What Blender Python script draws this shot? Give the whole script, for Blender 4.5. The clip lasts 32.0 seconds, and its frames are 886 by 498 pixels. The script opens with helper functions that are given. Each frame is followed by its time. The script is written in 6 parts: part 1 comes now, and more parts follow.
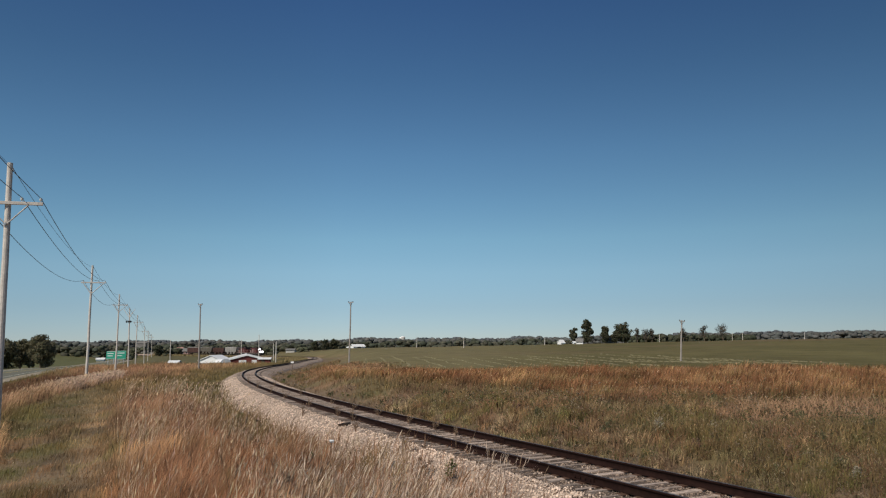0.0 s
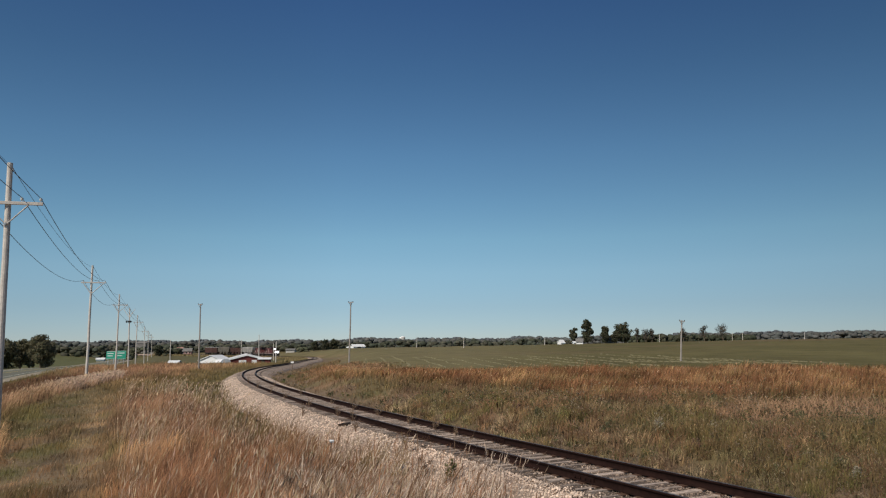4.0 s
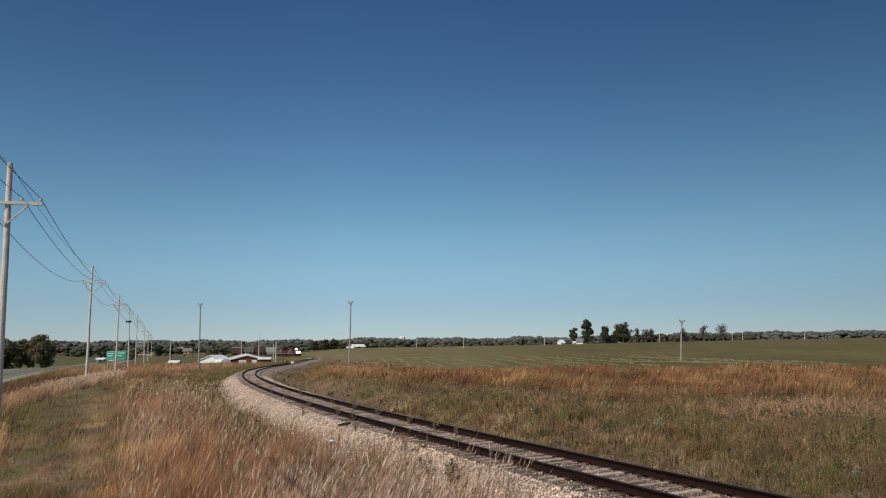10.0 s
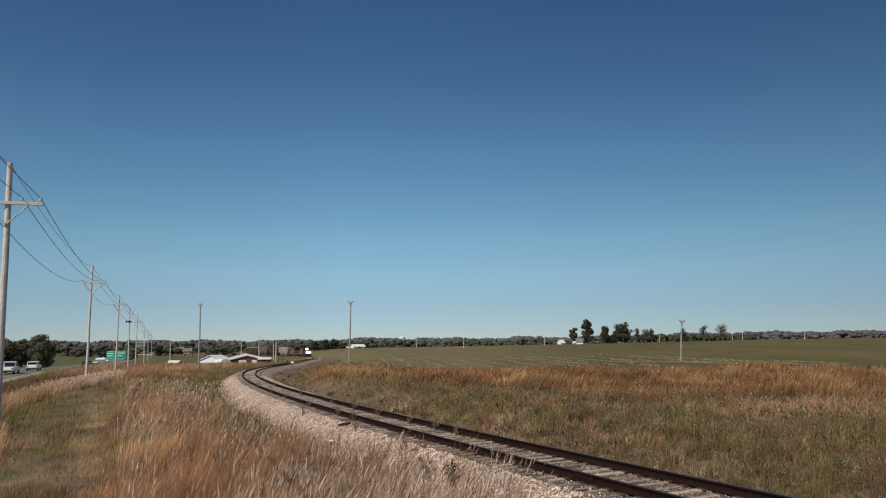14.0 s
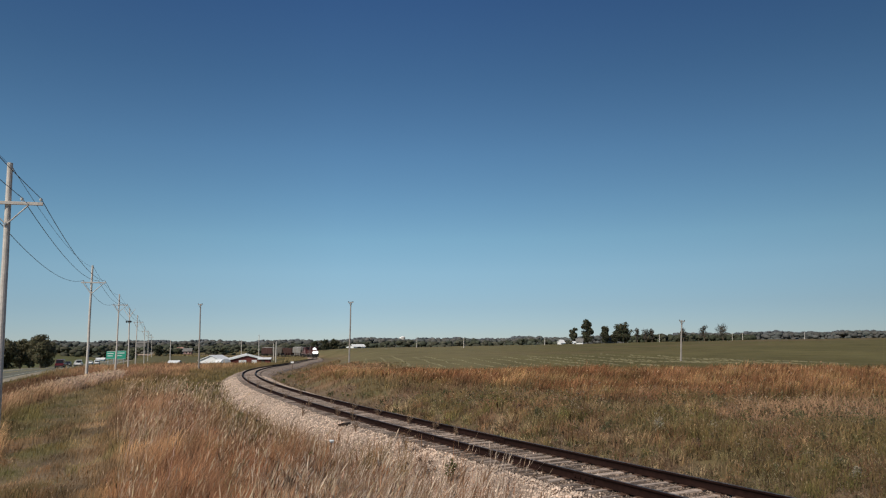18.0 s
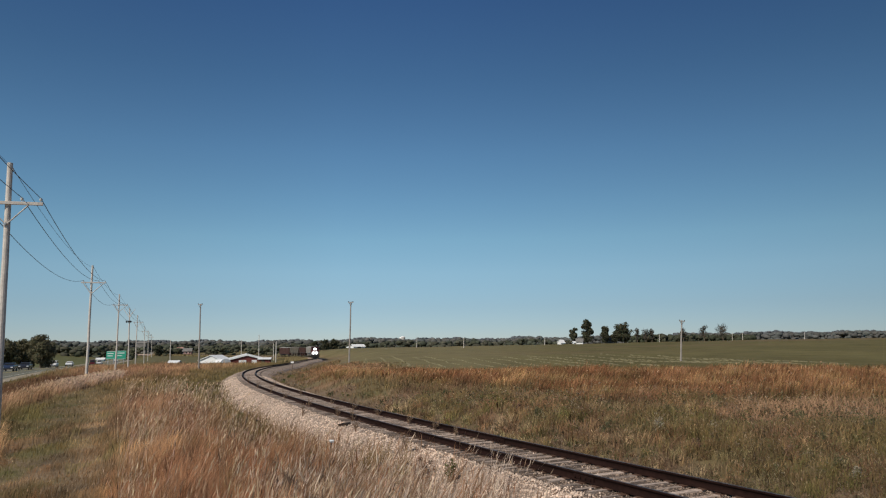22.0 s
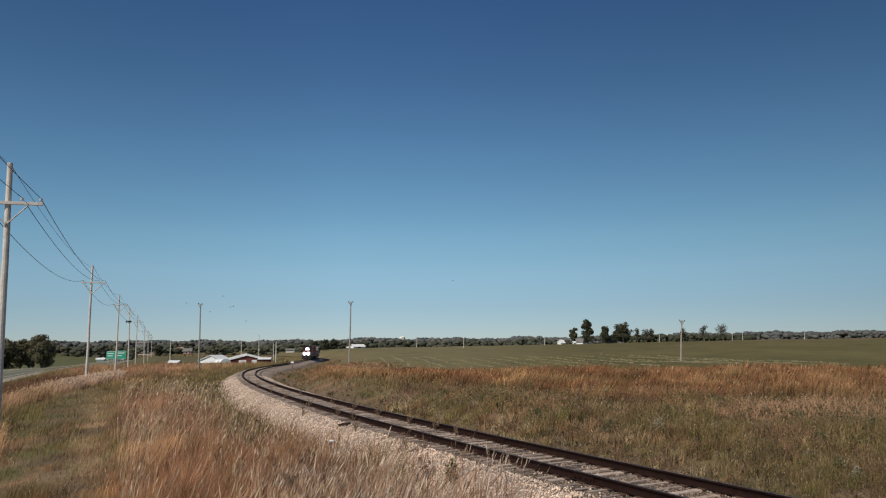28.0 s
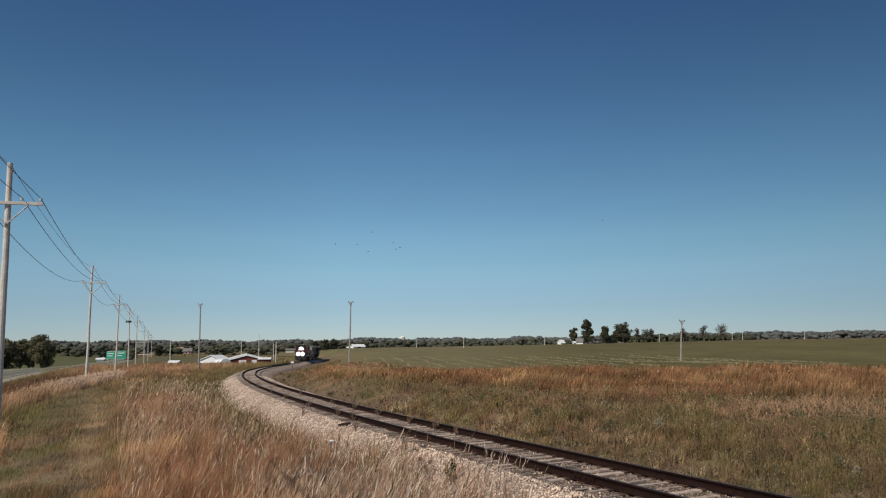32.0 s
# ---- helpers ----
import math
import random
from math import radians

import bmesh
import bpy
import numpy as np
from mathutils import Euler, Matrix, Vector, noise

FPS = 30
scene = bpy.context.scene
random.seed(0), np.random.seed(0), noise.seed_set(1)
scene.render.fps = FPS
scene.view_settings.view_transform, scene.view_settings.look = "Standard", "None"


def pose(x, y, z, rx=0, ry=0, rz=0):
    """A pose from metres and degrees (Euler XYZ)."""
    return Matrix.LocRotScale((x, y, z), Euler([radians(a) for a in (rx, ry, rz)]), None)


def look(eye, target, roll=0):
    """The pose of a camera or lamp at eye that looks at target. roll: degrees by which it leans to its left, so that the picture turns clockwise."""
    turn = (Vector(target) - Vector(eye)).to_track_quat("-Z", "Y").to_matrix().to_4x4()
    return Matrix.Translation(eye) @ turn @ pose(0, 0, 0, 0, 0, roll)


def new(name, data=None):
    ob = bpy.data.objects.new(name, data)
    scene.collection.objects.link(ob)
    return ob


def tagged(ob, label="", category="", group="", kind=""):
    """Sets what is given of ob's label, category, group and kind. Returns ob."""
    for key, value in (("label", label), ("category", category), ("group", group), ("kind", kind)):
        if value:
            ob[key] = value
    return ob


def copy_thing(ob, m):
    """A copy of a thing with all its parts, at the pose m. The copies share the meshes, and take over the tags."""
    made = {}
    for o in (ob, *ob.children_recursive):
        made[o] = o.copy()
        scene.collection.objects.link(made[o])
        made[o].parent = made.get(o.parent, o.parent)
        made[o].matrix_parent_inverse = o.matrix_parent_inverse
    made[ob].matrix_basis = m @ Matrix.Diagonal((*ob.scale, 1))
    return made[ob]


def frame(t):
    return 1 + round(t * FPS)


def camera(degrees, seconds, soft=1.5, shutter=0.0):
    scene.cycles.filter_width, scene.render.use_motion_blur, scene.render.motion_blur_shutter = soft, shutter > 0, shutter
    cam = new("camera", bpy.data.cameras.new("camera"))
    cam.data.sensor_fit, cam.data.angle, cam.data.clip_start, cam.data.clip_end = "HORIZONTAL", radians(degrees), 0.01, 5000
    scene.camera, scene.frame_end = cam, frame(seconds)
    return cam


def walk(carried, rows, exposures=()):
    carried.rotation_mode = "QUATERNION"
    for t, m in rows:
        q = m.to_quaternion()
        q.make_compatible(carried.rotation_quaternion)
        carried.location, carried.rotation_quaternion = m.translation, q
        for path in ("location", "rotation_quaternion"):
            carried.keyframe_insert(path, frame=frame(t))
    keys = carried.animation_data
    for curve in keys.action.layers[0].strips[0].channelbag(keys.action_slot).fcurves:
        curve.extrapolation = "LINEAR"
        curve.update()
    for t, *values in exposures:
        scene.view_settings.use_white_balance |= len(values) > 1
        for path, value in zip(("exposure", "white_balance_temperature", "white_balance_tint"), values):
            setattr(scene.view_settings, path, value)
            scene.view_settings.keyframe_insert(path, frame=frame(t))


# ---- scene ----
cam = camera(66.32, 32.0, 1.2)
EYE = Vector((0.0, 0.0, 2.6))
TILT = math.atan((604.3 - 441) / 1200)
VIEW = look(EYE, EYE + Vector((0, math.cos(TILT), math.sin(TILT))), -0.43)
walk(cam, [(0.0, VIEW), (32.0, VIEW)], [(0.0, 0.0, 6900, 9), (32.0, 0.0, 6900, 9)])

# ---- daylight: clear autumn sky, sun high behind the left shoulder ----
SUN_EL, SUN_AZ = radians(42), radians(-142)      # azimuth from +y towards +x
world = bpy.data.worlds.new("world")
scene.world = world
world.use_nodes = True
wn = world.node_tree
sky = wn.nodes.new("ShaderNodeTexSky")
sky.sky_type, sky.sun_disc = "NISHITA", False
sky.sun_elevation, sky.sun_rotation = SUN_EL, SUN_AZ
sky.air_density, sky.dust_density, sky.ozone_density, sky.altitude = 0.5, 0.0, 2.5, 300
wn.nodes["Background"].inputs[1].default_value = 0.12
# thin haze: the sky's colour by height
way = wn.nodes.new("ShaderNodeTexCoord")
split = wn.nodes.new("ShaderNodeSeparateXYZ")
haze = wn.nodes.new("ShaderNodeValToRGB")
haze.color_ramp.interpolation = "LINEAR"
haze.color_ramp.elements[0].position, haze.color_ramp.elements[0].color = 0.0, (0.53, 0.525, 0.545, 1)
haze.color_ramp.elements[1].position, haze.color_ramp.elements[1].color = 1.0, (0.72, 0.92, 0.95, 1)
for height, tone in ((0.05, (0.70, 0.715, 0.65, 1)), (0.10, (0.915, 1.00, 0.84, 1)), (0.148, (0.97, 1.165, 0.965, 1)), (0.20, (0.91, 1.18, 1.04, 1)), (0.269, (0.83, 1.15, 1.10, 1)), (0.372, (0.665, 1.005, 1.07, 1)), (0.47, (0.565, 0.90, 1.10, 1))):
    haze.color_ramp.elements.new(height).color = tone
veil = wn.nodes.new("ShaderNodeMix")
veil.data_type, veil.blend_type = "RGBA", "MULTIPLY"
veil.inputs["Factor"].default_value = 1
wn.links.new(way.outputs["Generated"], split.inputs[0])
wn.links.new(split.outputs["Z"], haze.inputs[0])
wn.links.new(sky.outputs[0], veil.inputs["A"])
wn.links.new(haze.outputs[0], veil.inputs["B"])
# the deep blue of the sky away from the sun: a broad fall to the east, and one above the western side


def sky_math(kind, a, b):
    n = wn.nodes.new("ShaderNodeMath")
    n.operation = kind
    for i, v in enumerate((a, b)):
        if isinstance(v, float):
            n.inputs[i].default_value = v
        else:
            wn.links.new(v, n.inputs[i])
    return n.outputs[0]


east = sky_math("MAXIMUM", sky_math("ADD", split.outputs["X"], 0.15), 0.0)
west = sky_math("MAXIMUM", sky_math("MULTIPLY", split.outputs["X"], -1.0), 0.0)
fall = sky_math("ADD", sky_math("MULTIPLY", east, 0.5), sky_math("MULTIPLY", sky_math("MULTIPLY", west, sky_math("MAXIMUM", split.outputs["Z"], 0.0)), 0.6))
deep = sky_math("MAXIMUM", sky_math("SUBTRACT", 1.0, fall), 0.6)
tone_down = wn.nodes.new("ShaderNodeVectorMath")
tone_down.operation = "SCALE"
wn.links.new(veil.outputs["Result"], tone_down.inputs[0])
wn.links.new(deep, tone_down.inputs["Scale"])
wn.links.new(tone_down.outputs[0], wn.nodes["Background"].inputs[0])
sun = new("sun", bpy.data.lights.new("sun", "SUN"))
sun.data.energy, sun.data.angle, sun.data.color = 3.6, radians(0.55), (1.0, 0.94, 0.85)
sun_dir = Vector((math.sin(SUN_AZ) * math.cos(SUN_EL), math.cos(SUN_AZ) * math.cos(SUN_EL), math.sin(SUN_EL)))
sun.matrix_world = look(sun_dir * 60, (0, 0, 0))


# ---- materials ----
def material(name, colour, rough=0.8, metal=0.0, vary=0.25, grain=8.0, stain=0.6, bump=0.3, bump_scale=None, dark=None, spec=0.3,
             emit=0.0, thin=0.0, attribute=False, island=0.0, random_tint=0.0, dist=0.02):
    """Base colour broken by a fine grain and by larger stains, with a fine relief."""
    m = bpy.data.materials.new(name)
    m.use_nodes = True
    nt = m.node_tree
    b = nt.nodes["Principled BSDF"]
    b.inputs["Roughness"].default_value, b.inputs["Metallic"].default_value = rough, metal
    b.inputs["Specular IOR Level"].default_value = spec
    co = nt.nodes.new("ShaderNodeTexCoord")
    source = co.outputs["Object"]
    n1 = nt.nodes.new("ShaderNodeTexNoise")
    n1.inputs["Scale"].default_value, n1.inputs["Detail"].default_value = grain, 5
    n2 = nt.nodes.new("ShaderNodeTexNoise")
    n2.inputs["Scale"].default_value, n2.inputs["Detail"].default_value = stain, 3
    for n in (n1, n2):
        nt.links.new(source, n.inputs["Vector"])
    add = nt.nodes.new("ShaderNodeMath")
    add.operation = "ADD"
    nt.links.new(n1.outputs[0], add.inputs[0])
    nt.links.new(n2.outputs[0], add.inputs[1])
    ramp = nt.nodes.new("ShaderNodeMapRange")
    ramp.inputs["From Min"].default_value, ramp.inputs["From Max"].default_value = 0.65, 1.35
    nt.links.new(add.outputs[0], ramp.inputs["Value"])
    mix = nt.nodes.new("ShaderNodeMix")
    mix.data_type = "RGBA"
    nt.links.new(ramp.outputs[0], mix.inputs["Factor"])
    lo = dark or tuple(c * (1 - vary) for c in colour)
    hi = tuple(min(1, c * (1 + vary * 0.7)) for c in colour)
    if attribute:
        at = nt.nodes.new("ShaderNodeVertexColor")
        at.layer_name = "tint"
        mul = nt.nodes.new("ShaderNodeMix")
        mul.data_type, mul.blend_type = "RGBA", "MULTIPLY"
        mul.inputs["Factor"].default_value = 1
        mix.inputs["A"].default_value, mix.inputs["B"].default_value = (1 - vary,) * 3 + (1,), (1 + vary * 0.6,) * 3 + (1,)
        nt.links.new(mix.outputs["Result"], mul.inputs["A"])
        nt.links.new(at.outputs["Color"], mul.inputs["B"])
        out = mul.outputs["Result"]
    else:
        mix.inputs["A"].default_value, mix.inputs["B"].default_value = (*lo, 1), (*hi, 1)
        out = mix.outputs["Result"]
    if random_tint or island:
        info = nt.nodes.new("ShaderNodeNewGeometry" if island else "ShaderNodeObjectInfo")
        random_tint = random_tint or island
        hsv = nt.nodes.new("ShaderNodeHueSaturation")
        mr = nt.nodes.new("ShaderNodeMapRange")
        mr.inputs["To Min"].default_value, mr.inputs["To Max"].default_value = 1 - random_tint, 1 + random_tint
        nt.links.new(info.outputs["Random Per Island" if island else "Random"], mr.inputs["Value"])
        nt.links.new(mr.outputs[0], hsv.inputs["Value"])
        nt.links.new(out, hsv.inputs["Color"])
        out = hsv.outputs["Color"]
    nt.links.new(out, b.inputs["Base Color"])
    if bump:
        n3 = nt.nodes.new("ShaderNodeTexNoise")
        n3.inputs["Scale"].default_value, n3.inputs["Detail"].default_value = bump_scale or grain * 2, 4
        nt.links.new(source, n3.inputs["Vector"])
        bp = nt.nodes.new("ShaderNodeBump")
        bp.inputs["Strength"].default_value, bp.inputs["Distance"].default_value = bump, dist
        nt.links.new(n3.outputs[0], bp.inputs["Height"])
        nt.links.new(bp.outputs[0], b.inputs["Normal"])
    if emit:
        b.inputs["Emission Color"].default_value, b.inputs["Emission Strength"].default_value = (*colour, 1), emit
    if thin:
        tr = nt.nodes.new("ShaderNodeBsdfTranslucent")
        nt.links.new(out, tr.inputs["Color"])
        both = nt.nodes.new("ShaderNodeMixShader")
        both.inputs[0].default_value = thin
        nt.links.new(b.outputs[0], both.inputs[1])
        nt.links.new(tr.outputs[0], both.inputs[2])
        nt.links.new(both.outputs[0], nt.nodes["Material Output"].inputs["Surface"])
    return m


M = dict(
    ground=material("ground_soil_and_turf", (1, 1, 1), 0.95, vary=0.35, grain=3.0, stain=0.15, bump=0.6, bump_scale=5, attribute=True, spec=0.1, dist=0.08),
    grass=material("dry_grass", (1, 1, 1), 0.75, vary=0.3, grain=1.2, stain=0.12, bump=0, attribute=True, spec=0.05, thin=0.2),
    leaf=material("foliage", (1, 1, 1), 0.7, vary=0.35, grain=1.5, stain=0.3, bump=0, attribute=True, spec=0.1, thin=0.35),
    canopy=material("distant_foliage", (1, 1, 1), 0.85, vary=0.35, grain=0.5, stain=0.08, bump=0.45, bump_scale=0.7, attribute=True, spec=0.05, dist=0.6),
    bark=material("bark", (0.13, 0.10, 0.075), 0.95, vary=0.4, grain=12, bump=0.7),
    ballast=material("limestone_ballast", (0.41, 0.31, 0.245), 0.95, vary=0.45, grain=16, stain=0.5, bump=1.0, bump_scale=22, dist=0.05),
    hay=material("cut_hay", (0.25, 0.215, 0.115), 0.95, vary=0.3, grain=3, bump=0.3),
    stone=material("crushed_limestone", (0.69, 0.535, 0.43), 0.95, vary=0.4, grain=9, stain=1.1, bump=0.4, island=0.38),
    crib_stone=material("dirty_crushed_stone", (0.30, 0.22, 0.17), 0.95, vary=0.5, grain=9, stain=1.1, bump=0.4, island=0.6),
    crib=material("dark_ballast", (0.115, 0.085, 0.068), 0.95, vary=0.45, grain=16, stain=0.8, bump=1.0, bump_scale=22, dist=0.05),
    tie=material("weathered_tie_wood", (0.40, 0.315, 0.265), 0.95, vary=0.55, grain=14, stain=1.5, bump=0.6, random_tint=0.35),
    rail=material("rusty_rail_steel", (0.021, 0.0095, 0.0075), 0.9, 0.0, vary=0.45, grain=10, stain=0.7, bump=0.25, spec=0.1),
    rail_top=material("worn_rail_head", (0.16, 0.12, 0.10), 0.45, 0.7, vary=0.35, grain=20, stain=0.6, bump=0.05),
    plate=material("rusted_tie_plate", (0.11, 0.06, 0.04), 0.85, 0.2, vary=0.4, grain=30),
    dark_pole=material("brown_grey_pole", (0.33, 0.295, 0.27), 0.9, vary=0.28, grain=7, stain=0.9, bump=0.5),
    pole=material("grey_weathered_pole", (0.62, 0.57, 0.52), 0.9, vary=0.28, grain=7, stain=0.9, bump=0.5),
    steel=material("galvanised_steel", (0.45, 0.46, 0.47), 0.5, 0.6, vary=0.15, grain=9),
    ceramic=material("glazed_insulator", (0.55, 0.55, 0.53), 0.25, vary=0.1, bump=0, spec=0.5),
    wire=material("weathered_conductor", (0.10, 0.10, 0.11), 0.55, 0.5, vary=0.2, bump=0),
    asphalt=material("weathered_olive_asphalt", (0.16, 0.155, 0.115), 0.9, vary=0.2, grain=30, stain=0.15, bump=0.3),
    shoulder=material("gravel_shoulder", (0.37, 0.31, 0.23), 0.95, vary=0.3, grain=9, stain=0.4, bump=0.6),
    line=material("road_paint", (0.75, 0.74, 0.70), 0.7, vary=0.15, bump=0),
    yellow=material("yellow_road_paint", (0.72, 0.50, 0.10), 0.7, vary=0.15, bump=0),
    white=material("white_painted_metal", (0.80, 0.80, 0.80), 0.55, vary=0.08, grain=3, stain=0.4, bump=0.05),
    fabric=material("white_roof_fabric", (0.82, 0.82, 0.83), 0.6, vary=0.06, grain=2, bump=0.1),
    barn_red=material("barn_red_boards", (0.17, 0.045, 0.04), 0.85, vary=0.3, grain=4, bump=0.3),
    brick_red=material("faded_red_siding", (0.40, 0.22, 0.19), 0.85, vary=0.25, grain=4, bump=0.3),
    roof_grey=material("grey_shingle_roof", (0.20, 0.19, 0.18), 0.9, vary=0.3, grain=5, bump=0.4),
    dark=material("near_black", (0.03, 0.03, 0.035), 0.6, vary=0.2, bump=0),
    glass=material("dark_window_glass", (0.02, 0.022, 0.025), 0.12, vary=0.1, bump=0, spec=0.3),
    green_sign=material("green_road_sign", (0.03, 0.33, 0.23), 0.5, vary=0.1, bump=0),
    sign_white=material("white_sign_sheeting", (0.8, 0.8, 0.8), 0.5, vary=0.08, bump=0),
    concrete=material("pale_concrete", (0.48, 0.46, 0.43), 0.9, vary=0.15, grain=5, bump=0.2),
    loco_red=material("red_locomotive_paint", (0.10, 0.022, 0.02), 0.45, vary=0.3, grain=2.5, stain=0.7, bump=0.05, spec=0.4),
    loco_white=material("off_white_striping", (0.42, 0.31, 0.28), 0.5, vary=0.15, grain=3, bump=0),
    loco_black=material("grimy_black_frame", (0.025, 0.022, 0.022), 0.7, vary=0.4, grain=4, bump=0.1),
    wheel=material("worn_wheel_steel", (0.10, 0.08, 0.07), 0.55, 0.5, vary=0.3, grain=9, bump=0.1),
    car_brown=material("boxcar_brown_paint", (0.075, 0.037, 0.030), 0.75, vary=0.35, grain=2, stain=0.5, bump=0.15),
    car_rust=material("rusty_brown_hopper", (0.075, 0.045, 0.037), 0.85, vary=0.4, grain=2.5, stain=0.5, bump=0.2),
    car_olive=material("weathered_olive_hopper", (0.13, 0.115, 0.095), 0.85, vary=0.4, grain=2.5, stain=0.5, bump=0.2),
    car_grey=material("faded_grey_hopper", (0.30, 0.28, 0.26), 0.8, vary=0.3, grain=2, stain=0.5, bump=0.15),
    lamp=material("headlight_with_glare", (0.92, 0.96, 1.0), 0.3, vary=0, bump=0, emit=1.9),
    stalk=material("dry_stalk", (0.26, 0.155, 0.095), 0.8, vary=0.3, grain=5, bump=0),
    seed=material("pale_seed_head", (0.72, 0.56, 0.42), 0.85, vary=0.25, grain=30, bump=0),
    tyre=material("tyre_rubber", (0.02, 0.02, 0.02), 0.85, vary=0.2, bump=0),
    paint_white=material("white_car_paint", (0.86, 0.86, 0.85), 0.25, vary=0.05, bump=0, spec=0.5),
    paint_dark=material("dark_car_paint", (0.03, 0.03, 0.04), 0.25, vary=0.1, bump=0, spec=0.5),
    paint_red=material("maroon_car_paint", (0.13, 0.02, 0.025), 0.25, vary=0.1, bump=0, spec=0.5),
    paint_silver=material("silver_car_paint", (0.40, 0.41, 0.42), 0.3, 0.4, vary=0.05, bump=0, spec=0.5),
    paint_blue=material("navy_car_paint", (0.03, 0.045, 0.09), 0.25, vary=0.1, bump=0, spec=0.5),
    bird=material("dark_feathers", (0.06, 0.05, 0.05), 0.8, vary=0.2, bump=0),
    debris=material("charred_timber", (0.025, 0.02, 0.018), 0.9, vary=0.3, bump=0.3),
    twig=material("dead_branch_wood", (0.16, 0.11, 0.08), 0.9, vary=0.3, grain=20, bump=0.3),
)


# ---- mesh helpers ----
def mesh_object(name, bm, mat, smooth=False):
    me = bpy.data.meshes.new(name)
    bm.to_mesh(me)
    bm.free()
    for m in (mat if isinstance(mat, (list, tuple)) else [mat]):
        me.materials.append(m)
    if smooth:
        me.polygons.foreach_set("use_smooth", [True] * len(me.polygons))
    return new(name, me)


def part(name, bm, mat, parent, label="", smooth=False):
    ob = mesh_object(name, bm, mat, smooth)
    ob.parent = parent
    if label:
        ob["label"] = label
    return ob


def thing(name, m, label, category, group="", kind=""):
    ob = new(name)
    ob.matrix_world = m
    ob.empty_display_size = 0.3
    return tagged(ob, label, category, group, kind)


def box(bm, x0, x1, y0, y1, z0, z1, bevel=0.0, m=None):
    v = [bm.verts.new(p) for p in ((x0, y0, z0), (x1, y0, z0), (x1, y1, z0), (x0, y1, z0), (x0, y0, z1), (x1, y0, z1), (x1, y1, z1), (x0, y1, z1))]
    f = [bm.faces.new([v[i] for i in q]) for q in ((3, 2, 1, 0), (4, 5, 6, 7), (0, 1, 5, 4), (1, 2, 6, 5), (2, 3, 7, 6), (3, 0, 4, 7))]
    if bevel:
        e = list({e for q in f for e in q.edges})
        r = bmesh.ops.bevel(bm, geom=e, offset=bevel, segments=2, affect="EDGES", profile=0.6)
        v = list({w for q in r["faces"] for w in q.verts})
    if m is not None:
        bmesh.ops.transform(bm, matrix=m, verts=v)
    return v


def boxes(*rows, bevel=0.0):
    bm = bmesh.new()
    for r in rows:
        box(bm, *r, bevel=bevel)
    return bm


def tube(bm, points, radii, sides=8, caps=True):
    """A round bar along the points."""
    pts = [Vector(p) for p in points]
    rings = []
    for i, p in enumerate(pts):
        d = (pts[min(i + 1, len(pts) - 1)] - pts[max(i - 1, 0)]).normalized()
        a = d.cross(Vector((0, 0, 1)) if abs(d.z) < 0.9 else Vector((1, 0, 0))).normalized()
        b = d.cross(a)
        r = radii[i] if isinstance(radii, (list, tuple)) else radii
        rings.append([bm.verts.new(p + (a * math.cos(2 * math.pi * k / sides) + b * math.sin(2 * math.pi * k / sides)) * r) for k in range(sides)])
    for r0, r1 in zip(rings, rings[1:]):
        for k in range(sides):
            bm.faces.new((r0[k], r0[(k + 1) % sides], r1[(k + 1) % sides], r1[k]))
    if caps:
        bm.faces.new(rings[0][::-1])
        bm.faces.new(rings[-1])
    return rings


def rod(points, radii, sides=8):
    bm = bmesh.new()
    tube(bm, points, radii, sides)
    return bm


def prism(profile, y0, y1):
    """A profile of (x, z) drawn out from y0 to y1."""
    bm = bmesh.new()
    a = [bm.verts.new((x, y0, z)) for x, z in profile]
    b = [bm.verts.new((x, y1, z)) for x, z in profile]
    n = len(a)
    for i in range(n):
        bm.faces.new((a[i], a[(i + 1) % n], b[(i + 1) % n], b[i]))
    bm.faces.new(a[::-1])
    bm.faces.new(b)
    bmesh.ops.recalc_face_normals(bm, faces=bm.faces)
    return bm


def disc(cx, y0, y1, cz, r, sides=20):
    """A round plate with its axis along y."""
    return prism([(cx + r * math.cos(2 * math.pi * k / sides), cz + r * math.sin(2 * math.pi * k / sides)) for k in range(sides)], y0, y1)


def from_arrays(name, verts, faces, mat, tint=None, smooth=False, normals=None):
    """verts (n, 3); faces: list of (m, k) index arrays; tint (n, 3) per vertex."""
    me = bpy.data.meshes.new(name)
    loops = np.concatenate([f.ravel() for f in faces]).astype(np.int32)
    sizes = np.concatenate([np.full(len(f), f.shape[1]) for f in faces]).astype(np.int32)
    starts = np.concatenate([[0], np.cumsum(sizes)[:-1]]).astype(np.int32)
    me.vertices.add(len(verts))
    me.vertices.foreach_set("co", np.asarray(verts, np.float32).ravel())
    me.loops.add(len(loops))
    me.loops.foreach_set("vertex_index", loops)
    me.polygons.add(len(sizes))
    me.polygons.foreach_set("loop_start", starts)
    if smooth:
        me.polygons.foreach_set("use_smooth", np.ones(len(sizes), bool))
    me.update(calc_edges=True)
    if tint is not None:
        at = me.color_attributes.new("tint", "FLOAT_COLOR", "POINT")
        at.data.foreach_set("color", np.concatenate([np.clip(tint, 0, 1), np.ones((len(verts), 1))], 1).astype(np.float32).ravel())
    if normals is not None:
        me.attributes.new("custom_normal", "FLOAT_VECTOR", "POINT").data.foreach_set("vector", np.asarray(normals, np.float32).ravel())
    me.materials.append(mat)
    return new(name, me)


def smooth(a, b, x):
    t = np.clip((np.asarray(x, float) - a) / (b - a), 0, 1)
    return t * t * (3 - 2 * t)


